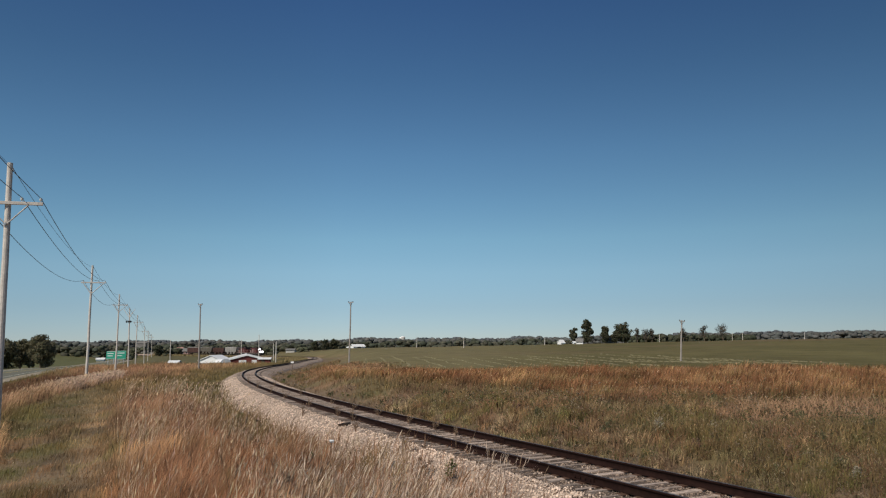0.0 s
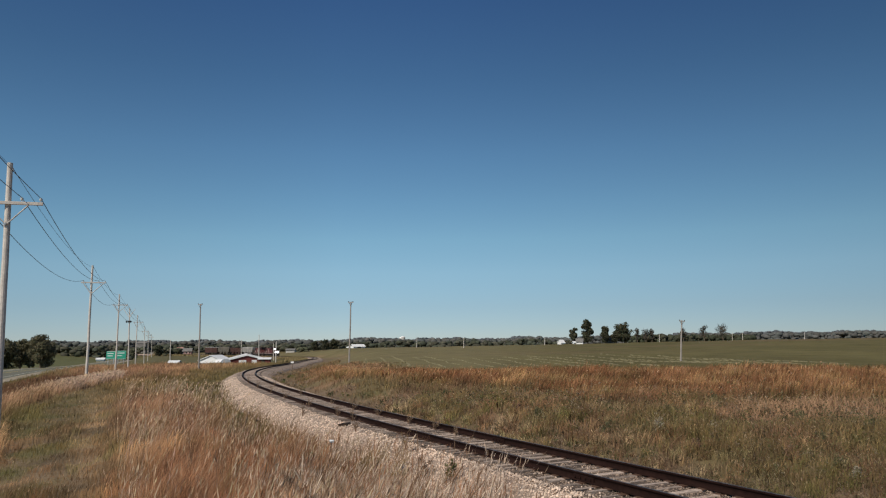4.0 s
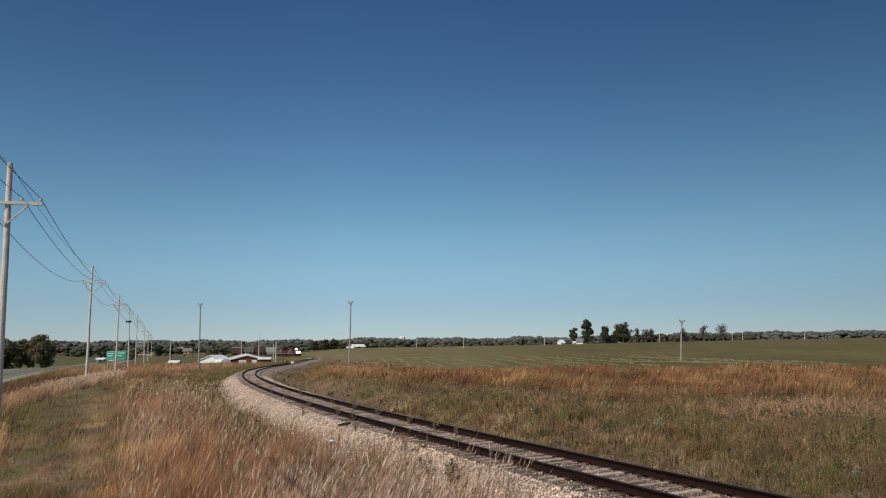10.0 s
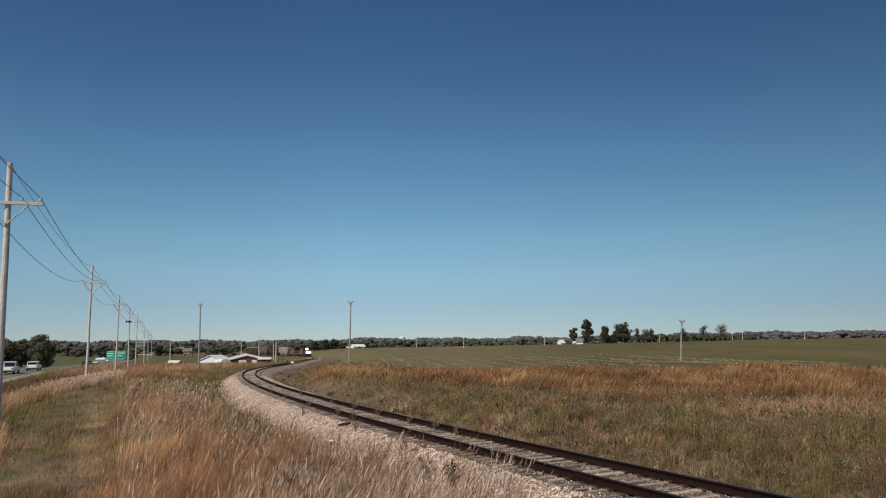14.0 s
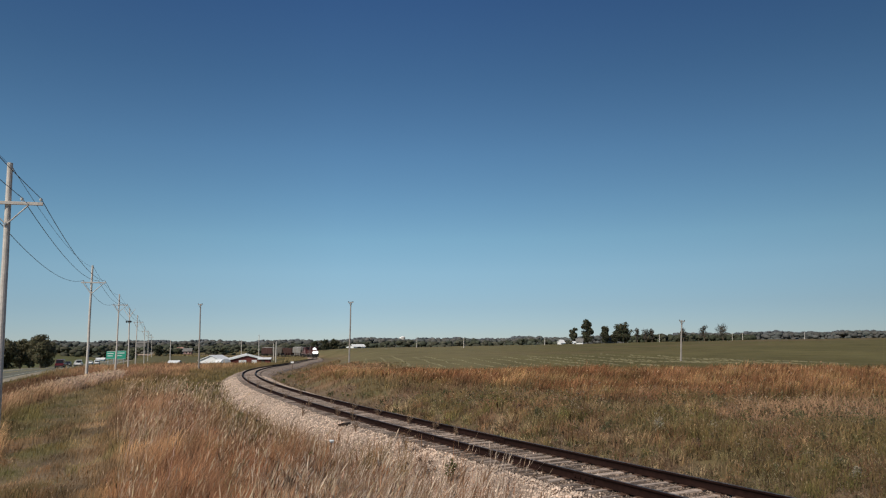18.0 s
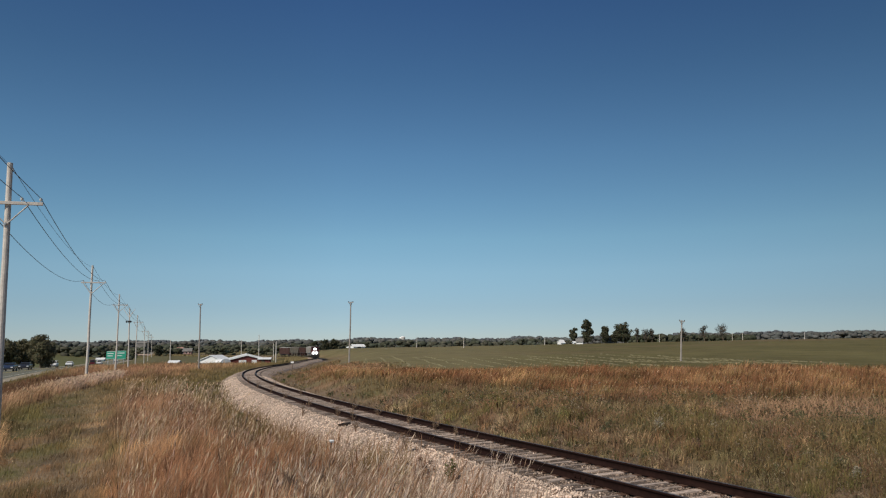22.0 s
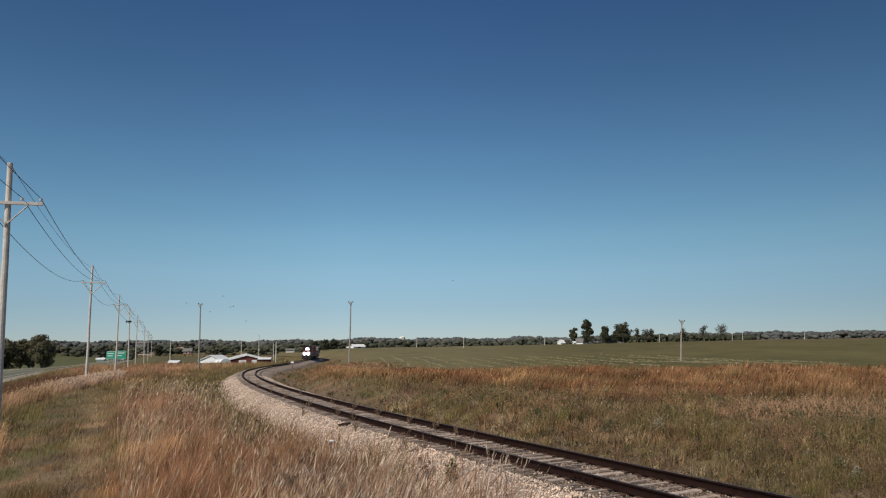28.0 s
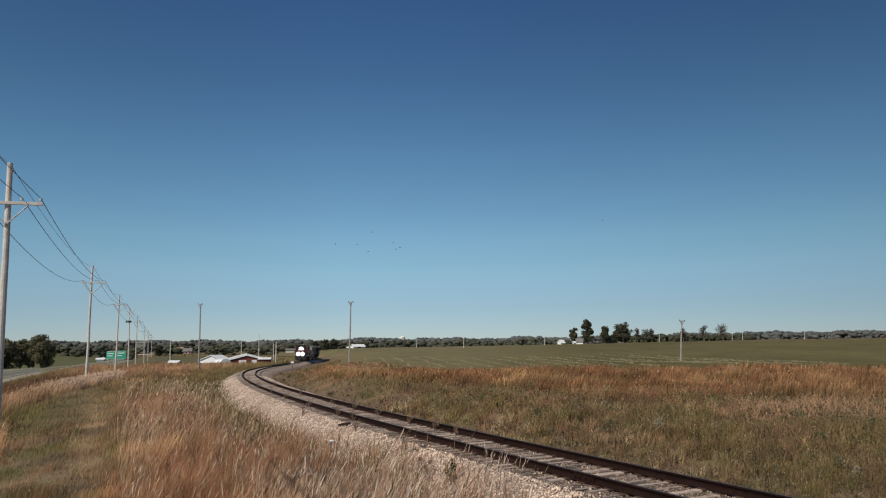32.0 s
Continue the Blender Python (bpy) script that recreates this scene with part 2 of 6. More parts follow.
WAVES = [(k, random.Random(k).uniform(0, 6.28), random.Random(k + 50).uniform(0, 6.28)) for k in range(9)]


def ripple(x, y, size, seed=0):
    """Smooth noise of about -1 to 1, with patches of that size in metres."""
    x, y = np.asarray(x, float) / size, np.asarray(y, float) / size
    out = 0
    for k, a, b in WAVES[:6]:
        a, b = a + seed * 1.7 + k, b + seed * 2.3
        out = out + np.sin((x * math.cos(a) + y * math.sin(a)) * (1.6 + 0.55 * k) + b + 1.3 * np.sin((x * math.sin(a) - y * math.cos(a)) * (1.1 + 0.3 * k) + a))
    return out / 3.2


# ---- the line of the railway: a curve to the right, then a reverse curve into the distance ----
def lay_line():
    knots = [-2.2, -2.0, -2.8, -2.3, -4.7, -3.9, -0.8, 1.5, 1.3]
    step, x, y, a = 0.5, 4.83, 11.76, radians(116.8)
    pts = [(x, y)]
    for i in range(350):
        k = np.interp((i + 0.5) * step, np.arange(9) * 20.83, knots) / 1000
        a += k * step
        x, y = x + math.cos(a) * step, y + math.sin(a) * step
        pts.append((x, y))
    back = [(4.83 + math.cos(radians(116.8)) * -s - 0.0008 * s * s, 11.76 - math.sin(radians(116.8)) * s - 0.0004 * s * s) for s in np.arange(40, 0, -0.5)]
    far = [pts[-20], pts[-1], (-40.6, 197), (-43.4, 217), (-45.6, 238), (-49.3, 263), (-54.0, 286), (-63.6, 311), (-77.0, 335), (-93, 359), (-112, 383), (-134, 406), (-158, 428), (-185, 450), (-214, 470), (-245, 488)]
    for p0, p1, p2, p3 in zip(far, far[1:], far[2:], far[3:]):
        p0, p1, p2, p3 = (Vector(p) for p in (p0, p1, p2, p3))
        for t in np.arange(1, 33) / 32:
            q = 0.5 * (2 * p1 + (p2 - p0) * t + (2 * p0 - 5 * p1 + 4 * p2 - p3) * t * t + (3 * p1 - p0 - 3 * p2 + p3) * t ** 3)
            pts.append((q.x, q.y))
    P = np.array(back + pts)
    s = np.concatenate([[0], np.cumsum(np.hypot(*np.diff(P, axis=0).T))])
    s -= s[len(back)]
    even = np.arange(s[0], s[-1], 0.5)
    P = np.stack([np.interp(even, s, P[:, 0]), np.interp(even, s, P[:, 1])], 1)
    ker = np.hanning(31) / np.hanning(31).sum()
    for c in (0, 1):
        P[15:-15, c] = np.convolve(P[:, c], ker, "valid")
    z = -0.0134 * np.clip(even, -40, 250)
    z = np.where(even > 250, -3.35 - 0.85 * smooth(250, 360, even), z)
    return even, P, z


LINE_S, LINE_P, LINE_Z = lay_line()
LINE_D = np.gradient(LINE_P, axis=0)
LINE_D /= np.linalg.norm(LINE_D, axis=1)[:, None]


def on_line(s, side=0.0, up=0.0):
    """A point of the railway s metres along it, side metres to the right of one who looks away from the camera, above the rails' top."""
    x, y, z = (np.interp(s, LINE_S, a) for a in (LINE_P[:, 0], LINE_P[:, 1], LINE_Z))
    dx, dy = np.interp(s, LINE_S, LINE_D[:, 0]), np.interp(s, LINE_S, LINE_D[:, 1])
    return np.stack([x + dy * side, y - dx * side, z + up], -1)


def from_line(x, y):
    """Signed distance from the railway (right positive), rail height and place along it, of the nearest point."""
    x, y = np.atleast_1d(np.asarray(x, float)), np.atleast_1d(np.asarray(y, float))
    P, D, Z, S = LINE_P[::3], LINE_D[::3], LINE_Z[::3], LINE_S[::3]
    d, z, s = np.empty(len(x)), np.empty(len(x)), np.empty(len(x))
    for i in range(0, len(x), 20000):
        X, Y = x[i:i + 20000, None] - P[:, 0], y[i:i + 20000, None] - P[:, 1]
        k = (X * X + Y * Y).argmin(1)
        r = np.arange(len(k))
        side = X[r, k] * D[k, 1] - Y[r, k] * D[k, 0]
        along = X[r, k] * D[k, 0] + Y[r, k] * D[k, 1]
        d[i:i + 20000] = np.where(np.abs(along) < 2, side, np.sign(side) * np.hypot(X[r, k], Y[r, k]))
        z[i:i + 20000], s[i:i + 20000] = Z[k], S[k]
    return d, z, s


# ---- the highway: straight, beside the pole line ----
ROAD_P, ROAD_D = np.array((-70.0, 109.0)), np.array((-0.385, 0.923))


def road_bend(s):
    """The highway bears a little to the right beyond the dip."""
    s = np.asarray(s, float)
    return 12 * smooth(300, 550, s) + 7 * smooth(800, 1200, s)


def road_xy(s, side=0.0):
    return ROAD_P + ROAD_D * s + np.array((ROAD_D[1], -ROAD_D[0])) * (side + road_bend(s))


def from_road(x, y):
    """Distance from the highway's middle, towards the railway, and place along it."""
    s = (x - ROAD_P[0]) * ROAD_D[0] + (y - ROAD_P[1]) * ROAD_D[1]
    return (x - ROAD_P[0]) * ROAD_D[1] - (y - ROAD_P[1]) * ROAD_D[0] - road_bend(s), s


def ground_z(x, y):
    x, y = np.atleast_1d(np.asarray(x, float)), np.atleast_1d(np.asarray(y, float))
    u = np.clip(x / np.maximum(y, 1), -1, 1) * smooth(0, 40, y)
    left = -0.45 - 0.0138 * np.clip(y, -20, 300) - 0.8 * smooth(150, 230, y) + 2.3 * smooth(320, 900, y)
    edge = -4.2 + 4.4 * smooth(-0.25, 0.75, u) + 2.6
    right = -0.6 + (edge + 0.6) * smooth(60, 400, y) - 4.0 * smooth(430, 700, y)
    m = smooth(-0.26, -0.13, u)
    z = left * (1 - m) + right * m
    far = -3.5 + 5.0 * smooth(-0.1, 0.7, u) + ripple(x, y, 420, 3) * 1.6
    z = z + (far - z) * smooth(520, 950, y)
    z = z + ripple(x, y, 9, 1) * 0.10 + ripple(x, y, 38, 2) * 0.16 * smooth(20, 60, y)
    z = z + 1.15 * np.exp(-(x * x + y * y) / (2 * 6.2 ** 2))
    # the highway's bed
    r, s = from_road(x, y)
    z = z + (road_z(s) - 0.12 - z) * np.where(r > 0, 1 - smooth(8, 22, r), 1 - smooth(8, 75, -r))
    # the railway's bed
    d, zt, _ = from_line(x, y)
    a = np.abs(d)
    wide = 8.0 + 16.0 * smooth(70, 150, y) * (d > 0)
    z = z + (zt - 0.95 - z) * (1 - np.clip((a - 3.0) / (wide - 3.0), 0, 1) ** 2 * (3 - 2 * np.clip((a - 3.0) / (wide - 3.0), 0, 1)))
    return z


def road_z(s):
    """The highway falls into a valley and climbs the far side."""
    return np.interp(np.asarray(s, float), (-150, -67, 0, 50, 159, 318, 532, 857, 1182, 1500), (-1.2, -1.5, -1.9, -2.8, -5.3, -7.7, -8.6, -4.3, 3.7, 9.0))


def ground_at(x, y):
    return float(ground_z(x, y)[0])


# low patches of pale grass on the slope: place and half sizes
PALE = ((16.6, 30.2, 4.8, 2.4), (9.6, 36.4, 1.7, 1.2), (7.4, 37.2, 0.8, 0.8))


def pale_patch(x, y, ahead=0.0):
    k = np.zeros(len(x))
    for px, py, rx, ry in PALE:
        yy = np.where(y < py, np.minimum(y + ahead * y / py, py), y)
        k = np.maximum(k, np.exp(-(((x - px * y / py) / rx) ** 2 + ((yy - py) / ry) ** 2) ** 2))
    return k


def colour_zones(x, y):
    """Turf colour by place: reddish dry grass, a straw path, greener strips, orange belt, the mown field beyond."""
    x, y = np.asarray(x, float), np.asarray(y, float)
    d, _, _ = from_line(x, y)
    r, _ = from_road(x, y)
    c3 = lambda *c: np.array(c, float)
    mix = lambda c, to, k: c + (to - c) * np.clip(k, 0, 1)[:, None]
    red, straw, olive = c3(0.295, 0.19, 0.13), c3(0.48, 0.335, 0.205), c3(0.165, 0.15, 0.072)
    n1, n2, n3 = ripple(x, y, 5, 5), ripple(x, y, 1.6, 6), ripple(x, y, 13, 8)
    c = np.repeat(red[None], len(x), 0)
    c = mix(c, straw, 0.8 * smooth(-0.5, 0.9, n1 + 0.4 * n2))
    u = x / np.maximum(y, 1)
    # deep red-brown stand along the right of the path
    c = mix(c, c3(0.255, 0.15, 0.11), 0.85 * smooth(-0.49, -0.455, u) * smooth(-0.36, -0.41, u + 0.03 * n1) * smooth(24, 34, y) * smooth(-0.7, 0.2, n3 + 0.4 * n1))
    c = mix(c, c3(0.50, 0.325, 0.235), 0.8 * smooth(-0.42, -0.37, u) * smooth(-0.27, -0.32, u) * smooth(24, 32, y) * smooth(70, 52, y) * smooth(-0.3, 0.7, n1 + 0.6 * n2))
    c = mix(c, olive, 0.5 * smooth(0.25, 0.85, n3 + 0.45 * n2))
    # olive weeds along the foot of the ballast
    c = mix(c, c3(0.175, 0.15, 0.072), 0.8 * smooth(14, 7, -d + 1.5 * n1) * smooth(40, 58, y))
    c = mix(c, c3(0.17, 0.15, 0.075), 0.65 * smooth(6.2, 4.6, -d + 0.5 * n2) * smooth(16, 22, y))
    # low sward at the left of the tall grass: green and brown patches, and a straw path through it
    low = sward(x, y)
    turf = mix(np.repeat(c3(0.275, 0.20, 0.13)[None], len(x), 0), c3(0.18, 0.16, 0.078), smooth(-0.1, 0.6, ripple(x, y, 2.6, 61) + 0.5 * n2))
    turf = mix(turf, c3(0.15, 0.115, 0.075), 0.8 * smooth(0.2, 0.8, ripple(x, y, 3.4, 63) - 0.3 * n2))
    turf = mix(turf, c3(0.21, 0.20, 0.075), 0.8 * smooth(-0.56, -0.60, u) * smooth(30, 36, y) * smooth(50, 44, y))
    c = mix(c, turf, low)
    c = mix(c, straw * 0.9, np.exp(-((u + 0.503 + 0.006 * n1) / 0.024) ** 2) * smooth(8, 14, y) * (1 - smooth(48, 62, y)) * smooth(-1.3, 0.3, n2 + n1) * 0.6)
    c = mix(c, c3(0.225, 0.13, 0.088), smooth(10, 6, -d + n1) * (1 - smooth(22, 32, y)) * 0.8)
    # pale strip beside the poles, brown verge, green land across the highway
    q = strip_q(x, y)
    left = smooth(22, 30, y) * (1 - smooth(85, 110, y))
    c = mix(c, c3(0.17, 0.155, 0.075), smooth(1.4, 2.6, q + 0.4 * n2) * (1 - smooth(5.0, 8.5, q + n1)) * smooth(18, 24, y) * (1 - smooth(70, 90, y)) * 0.45)
    c = mix(c, c3(0.15, 0.088, 0.06), smooth(-0.6, -1.6, q) * left)
    c = mix(c, c3(0.50, 0.34, 0.235), np.exp(-((q + 0.3 * n1) / 1.2) ** 2) * left)
    c = mix(c, c3(0.155, 0.155, 0.07), smooth(9, 6, r) * smooth(20, 40, y))
    # beyond the rails: weedy slope, belt of orange grass, field
    right = smooth(0, 2, d)
    slope = mix(np.repeat(c3(0.225, 0.175, 0.090)[None], len(x), 0), c3(0.25, 0.165, 0.105), smooth(-0.3, 0.7, ripple(x, y, 3.2, 4)))
    slope = mix(slope, c3(0.16, 0.15, 0.062), smooth(0.3, 0.95, ripple(x, y, 4.5, 11)) * 0.7)
    slope = mix(slope, c3(0.40, 0.25, 0.15), smooth(0.55, 0.95, ripple(x * 0.5, y * 1.6, 4.0, 14)) * smooth(24, 30, y) * 0.8)
    for px, py, rx, ry in PALE:
        slope = mix(slope, c3(0.45, 0.285, 0.175), 1.1 * np.exp(-((x - px) / rx) ** 2 - ((y - py) / ry) ** 2))
    # dead, greyish weeds and dust close to the rails
    slope = mix(slope, c3(0.225, 0.165, 0.115), smooth(6.5, 3.5, d + 0.9 * ripple(x, y, 1.4, 19)) * 0.8)
    orange = mix(np.repeat(c3(0.34, 0.185, 0.098)[None], len(x), 0), c3(0.43, 0.285, 0.145), smooth(-0.2, 0.9, ripple(x, y, 5, 12)))
    orange = mix(orange, olive, 0.5 * smooth(0.45, 0.95, ripple(x, y, 8, 15)))
    orange = orange * (1 + 0.22 * ripple(x, y, 1.3, 17) + 0.12 * ripple(x, y, 0.6, 18))[:, None]
    b = belt(x, y, d)
    field = c3(0.162, 0.138, 0.058) * (1 + 0.10 * ripple(x, y, 60, 9) + 0.07 * ripple(x, y * 0.25, 12, 10))[:, None]
    field = mix(field, c3(0.21, 0.145, 0.08), smooth(0.0, 0.8, ripple(x * 0.3, y, 45, 3)) * 0.8)
    # paler towards the left, by bearing
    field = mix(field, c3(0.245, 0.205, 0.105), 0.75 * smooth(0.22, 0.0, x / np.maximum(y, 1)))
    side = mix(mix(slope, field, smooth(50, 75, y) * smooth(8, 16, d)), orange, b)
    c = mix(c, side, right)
    dull = smooth(150, 210, y) * smooth(6, 9, r) * smooth(3, 8, -d)
    c = mix(c, c3(0.165, 0.145, 0.075), dull)
    return np.clip(c, 0.01, 1)


def strip_q(x, y):
    """Distance, towards the railway, from the pale strip that runs along the highway's verge."""
    return x + 29.6 + 0.33 * (y - 49.0)


def sward(x, y):
    """How far the low trodden turf beside the tall grass reaches, 0 to 1."""
    u = np.asarray(x, float) / np.maximum(y, 1) + 0.016 * ripple(x, y, 2.5, 64) + 0.008 * ripple(x, y, 0.9, 65)
    return smooth(-0.435, -0.52, u) * (1 - smooth(85, 110, y)) * smooth(0.8, 2.2, strip_q(x, y)) * (1 - smooth(-0.615, -0.645, u) * smooth(18, 22, y))


def belt(x, y, d):
    """How much of the tall orange grass stands at a place: along the field's edge, and inside the curve."""
    n = ripple(x, y, 4, 1)
    near = 35.5 + 27 * smooth(0.28, -0.2, x / np.maximum(y, 1))
    k = np.clip((y + 1.6 * n - near + 2.5) / 5.0, 0, 1)
    across = 1 - smooth(62, 78, y + 4 * n)
    along = (1 - smooth(14, 22, d + 2 * n)) * (1 - smooth(92, 122, y + 4 * n))
    return k * k * (3 - 2 * k) * np.maximum(across, along) * smooth(5.0, 8.5, d + 1.2 * n)


def build_ground():
    front = np.radians(np.linspace(-48, 48, 330))
    back = np.radians(np.linspace(48, 312, 60)[1:-1])
    th = np.concatenate([front, back])
    rr = np.concatenate([[0.0], 1.2 * 1.031 ** np.arange(268)])
    T, R = np.meshgrid(th, rr)
    x, y = (R * np.sin(T)).ravel(), (R * np.cos(T)).ravel()
    z = ground_z(x, y)
    n, m = len(th), len(rr)
    i, j = np.meshgrid(np.arange(m - 1), np.arange(n), indexing="ij")
    a, b = i * n + j, i * n + (j + 1) % n
    quads = np.stack([a, b, b + n, a + n], -1).reshape(-1, 4)
    ob = from_arrays("ground", np.stack([x, y, z], 1), [quads[:, ::-1]], M["ground"], colour_zones(x, y) * 0.85, smooth=True)
    return tagged(ob, "dry autumn prairie turf and green field reaching the horizon", "ground", kind="structure")


build_ground()


# ---- grass, as blades ----
def blades(name, x, y, h, w, tint, label, lean=0.35, wind=(0.25, 0.1), heads=0.0, seed=1, category="grass", base=0.5, origin=(0, 0, 0), plume=1.0):
    rng = np.random.default_rng(seed)
    n = len(x)
    z = ground_z(x, y) - 0.03
    if n and y.min() < 30:
        d, zt, _ = from_line(x, y)
        z = np.where(np.abs(d) < 3.3, np.maximum(z, zt + np.interp(np.abs(d), (1.85, 2.75, 3.3), (-0.32, -0.74, -1.0))), z)
    a = rng.uniform(0, 2 * np.pi, n)
    l = rng.uniform(0.05, lean, n)[:, None] * h[:, None]
    off = np.stack([np.cos(a), np.sin(a)], 1) * l + np.array(wind) * h[:, None]
    f = rng.uniform(-0.75, 0.75, n)
    wide = np.stack([np.cos(f), np.sin(f)], 1) * w[:, None] / 2
    P = np.stack([x, y], 1)
    V = np.empty((n, 5, 3))
    V[:, 0, :2], V[:, 1, :2] = P - wide, P + wide
    V[:, 2, :2], V[:, 3, :2] = P + off * 0.35 + wide * 0.8, P + off * 0.35 - wide * 0.8
    V[:, 4, :2] = P + off
    V[:, 0, 2] = V[:, 1, 2] = z
    V[:, 2, 2] = V[:, 3, 2] = z + h * 0.6
    V[:, 4, 2] = z + h * rng.uniform(0.88, 1.0, n)
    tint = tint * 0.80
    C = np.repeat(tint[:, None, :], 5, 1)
    # roots darker, tips lighter: shade put into the tint, besides greener roots
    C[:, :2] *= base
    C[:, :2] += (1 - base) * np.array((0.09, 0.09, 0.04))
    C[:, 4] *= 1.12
    k = np.arange(n)[:, None] * 5
    faces = [k + np.array([[0, 1, 2, 3]]), k + np.array([[3, 2, 4]])]
    V, C = V.reshape(-1, 3), C.reshape(-1, 3)
    if heads:
        pick = np.nonzero(rng.random(n) < heads)[0]
        q = len(pick)
        top = V[pick * 5 + 4]
        d = np.stack([off[pick, 0], off[pick, 1], h[pick] * 0.8], 1)
        d /= np.linalg.norm(d, axis=1)[:, None]
        ln = (plume * rng.uniform(0.07, 0.17, q) * np.clip(h[pick], 0.5, 1.2))[:, None]
        wd = np.stack([np.cos(f[pick]), np.sin(f[pick]), np.zeros(q)], 1) * np.maximum(0.0065, w[pick] * 1.1)[:, None]
        H = np.stack([top - d * ln * 0.4, top + d * ln * 0.2 + wd, top + d * ln, top + d * ln * 0.2 - wd], 1)
        hc = np.repeat((tint[pick] * 0.7 + np.array((0.15, 0.115, 0.08)) * rng.uniform(0.5, 1.9, (q, 1)))[:, None], 4, 1)
        faces.append(len(V) + np.arange(q)[:, None] * 4 + np.arange(4)[None])
        V, C = np.concatenate([V, H.reshape(-1, 3)]), np.concatenate([C, hc.reshape(-1, 3)])
    # rounded stems, lit as a sward from above
    N = rng.normal(0, 0.42, (n, 3)) + np.array((0, 0, 1.0))
    N /= np.linalg.norm(N, axis=1)[:, None]
    N = np.repeat(N, 5, 0)
    if heads:
        N = np.concatenate([N, np.repeat(N[pick * 5], 4, 0)])
    ob = from_arrays(name, V - np.array(origin), faces, M["grass"], C, normals=N)
    ob.location = origin
    return tagged(ob, label, category, kind="stuff")


SWAY = []


def swaying(name, x, y, h, w, c, label, near, cell, *rest, **more):
    """Grass in patches: the near ones each an object that the wind rocks, the far rest in one."""
    far = y >= near
    if far.any():
        blades(name, x[far], y[far], h[far], w[far], c[far], label, *rest, **more)
    ix, iy = np.floor(x / cell).astype(int), np.floor(y / cell).astype(int)
    for a, b in sorted(set(zip(ix[~far].tolist(), iy[~far].tolist()))):
        k = (ix == a) & (iy == b) & ~far
        if k.sum() < 25:
            continue
        o = ((a + 0.5) * cell, (b + 0.5) * cell)
        o = (*o, ground_at(*o))
        ob = blades(name, x[k], y[k], h[k], w[k], c[k], label, *rest, origin=o, **more)
        ob["group"] = "patches of " + name.replace("_", " ")
        SWAY.append((ob, 0.55 * a + 0.35 * b, Matrix.Translation(o)))


def scatter(n, umin, umax, ymin, ymax, seed, power=1.0):
    """Places inside the wedge umin < x / y < umax, denser towards the camera."""
    rng = np.random.default_rng(seed)
    t = rng.random(n) ** power
    y = ymin * (ymax / ymin) ** t
    return rng.uniform(umin, umax, n) * y, y, rng


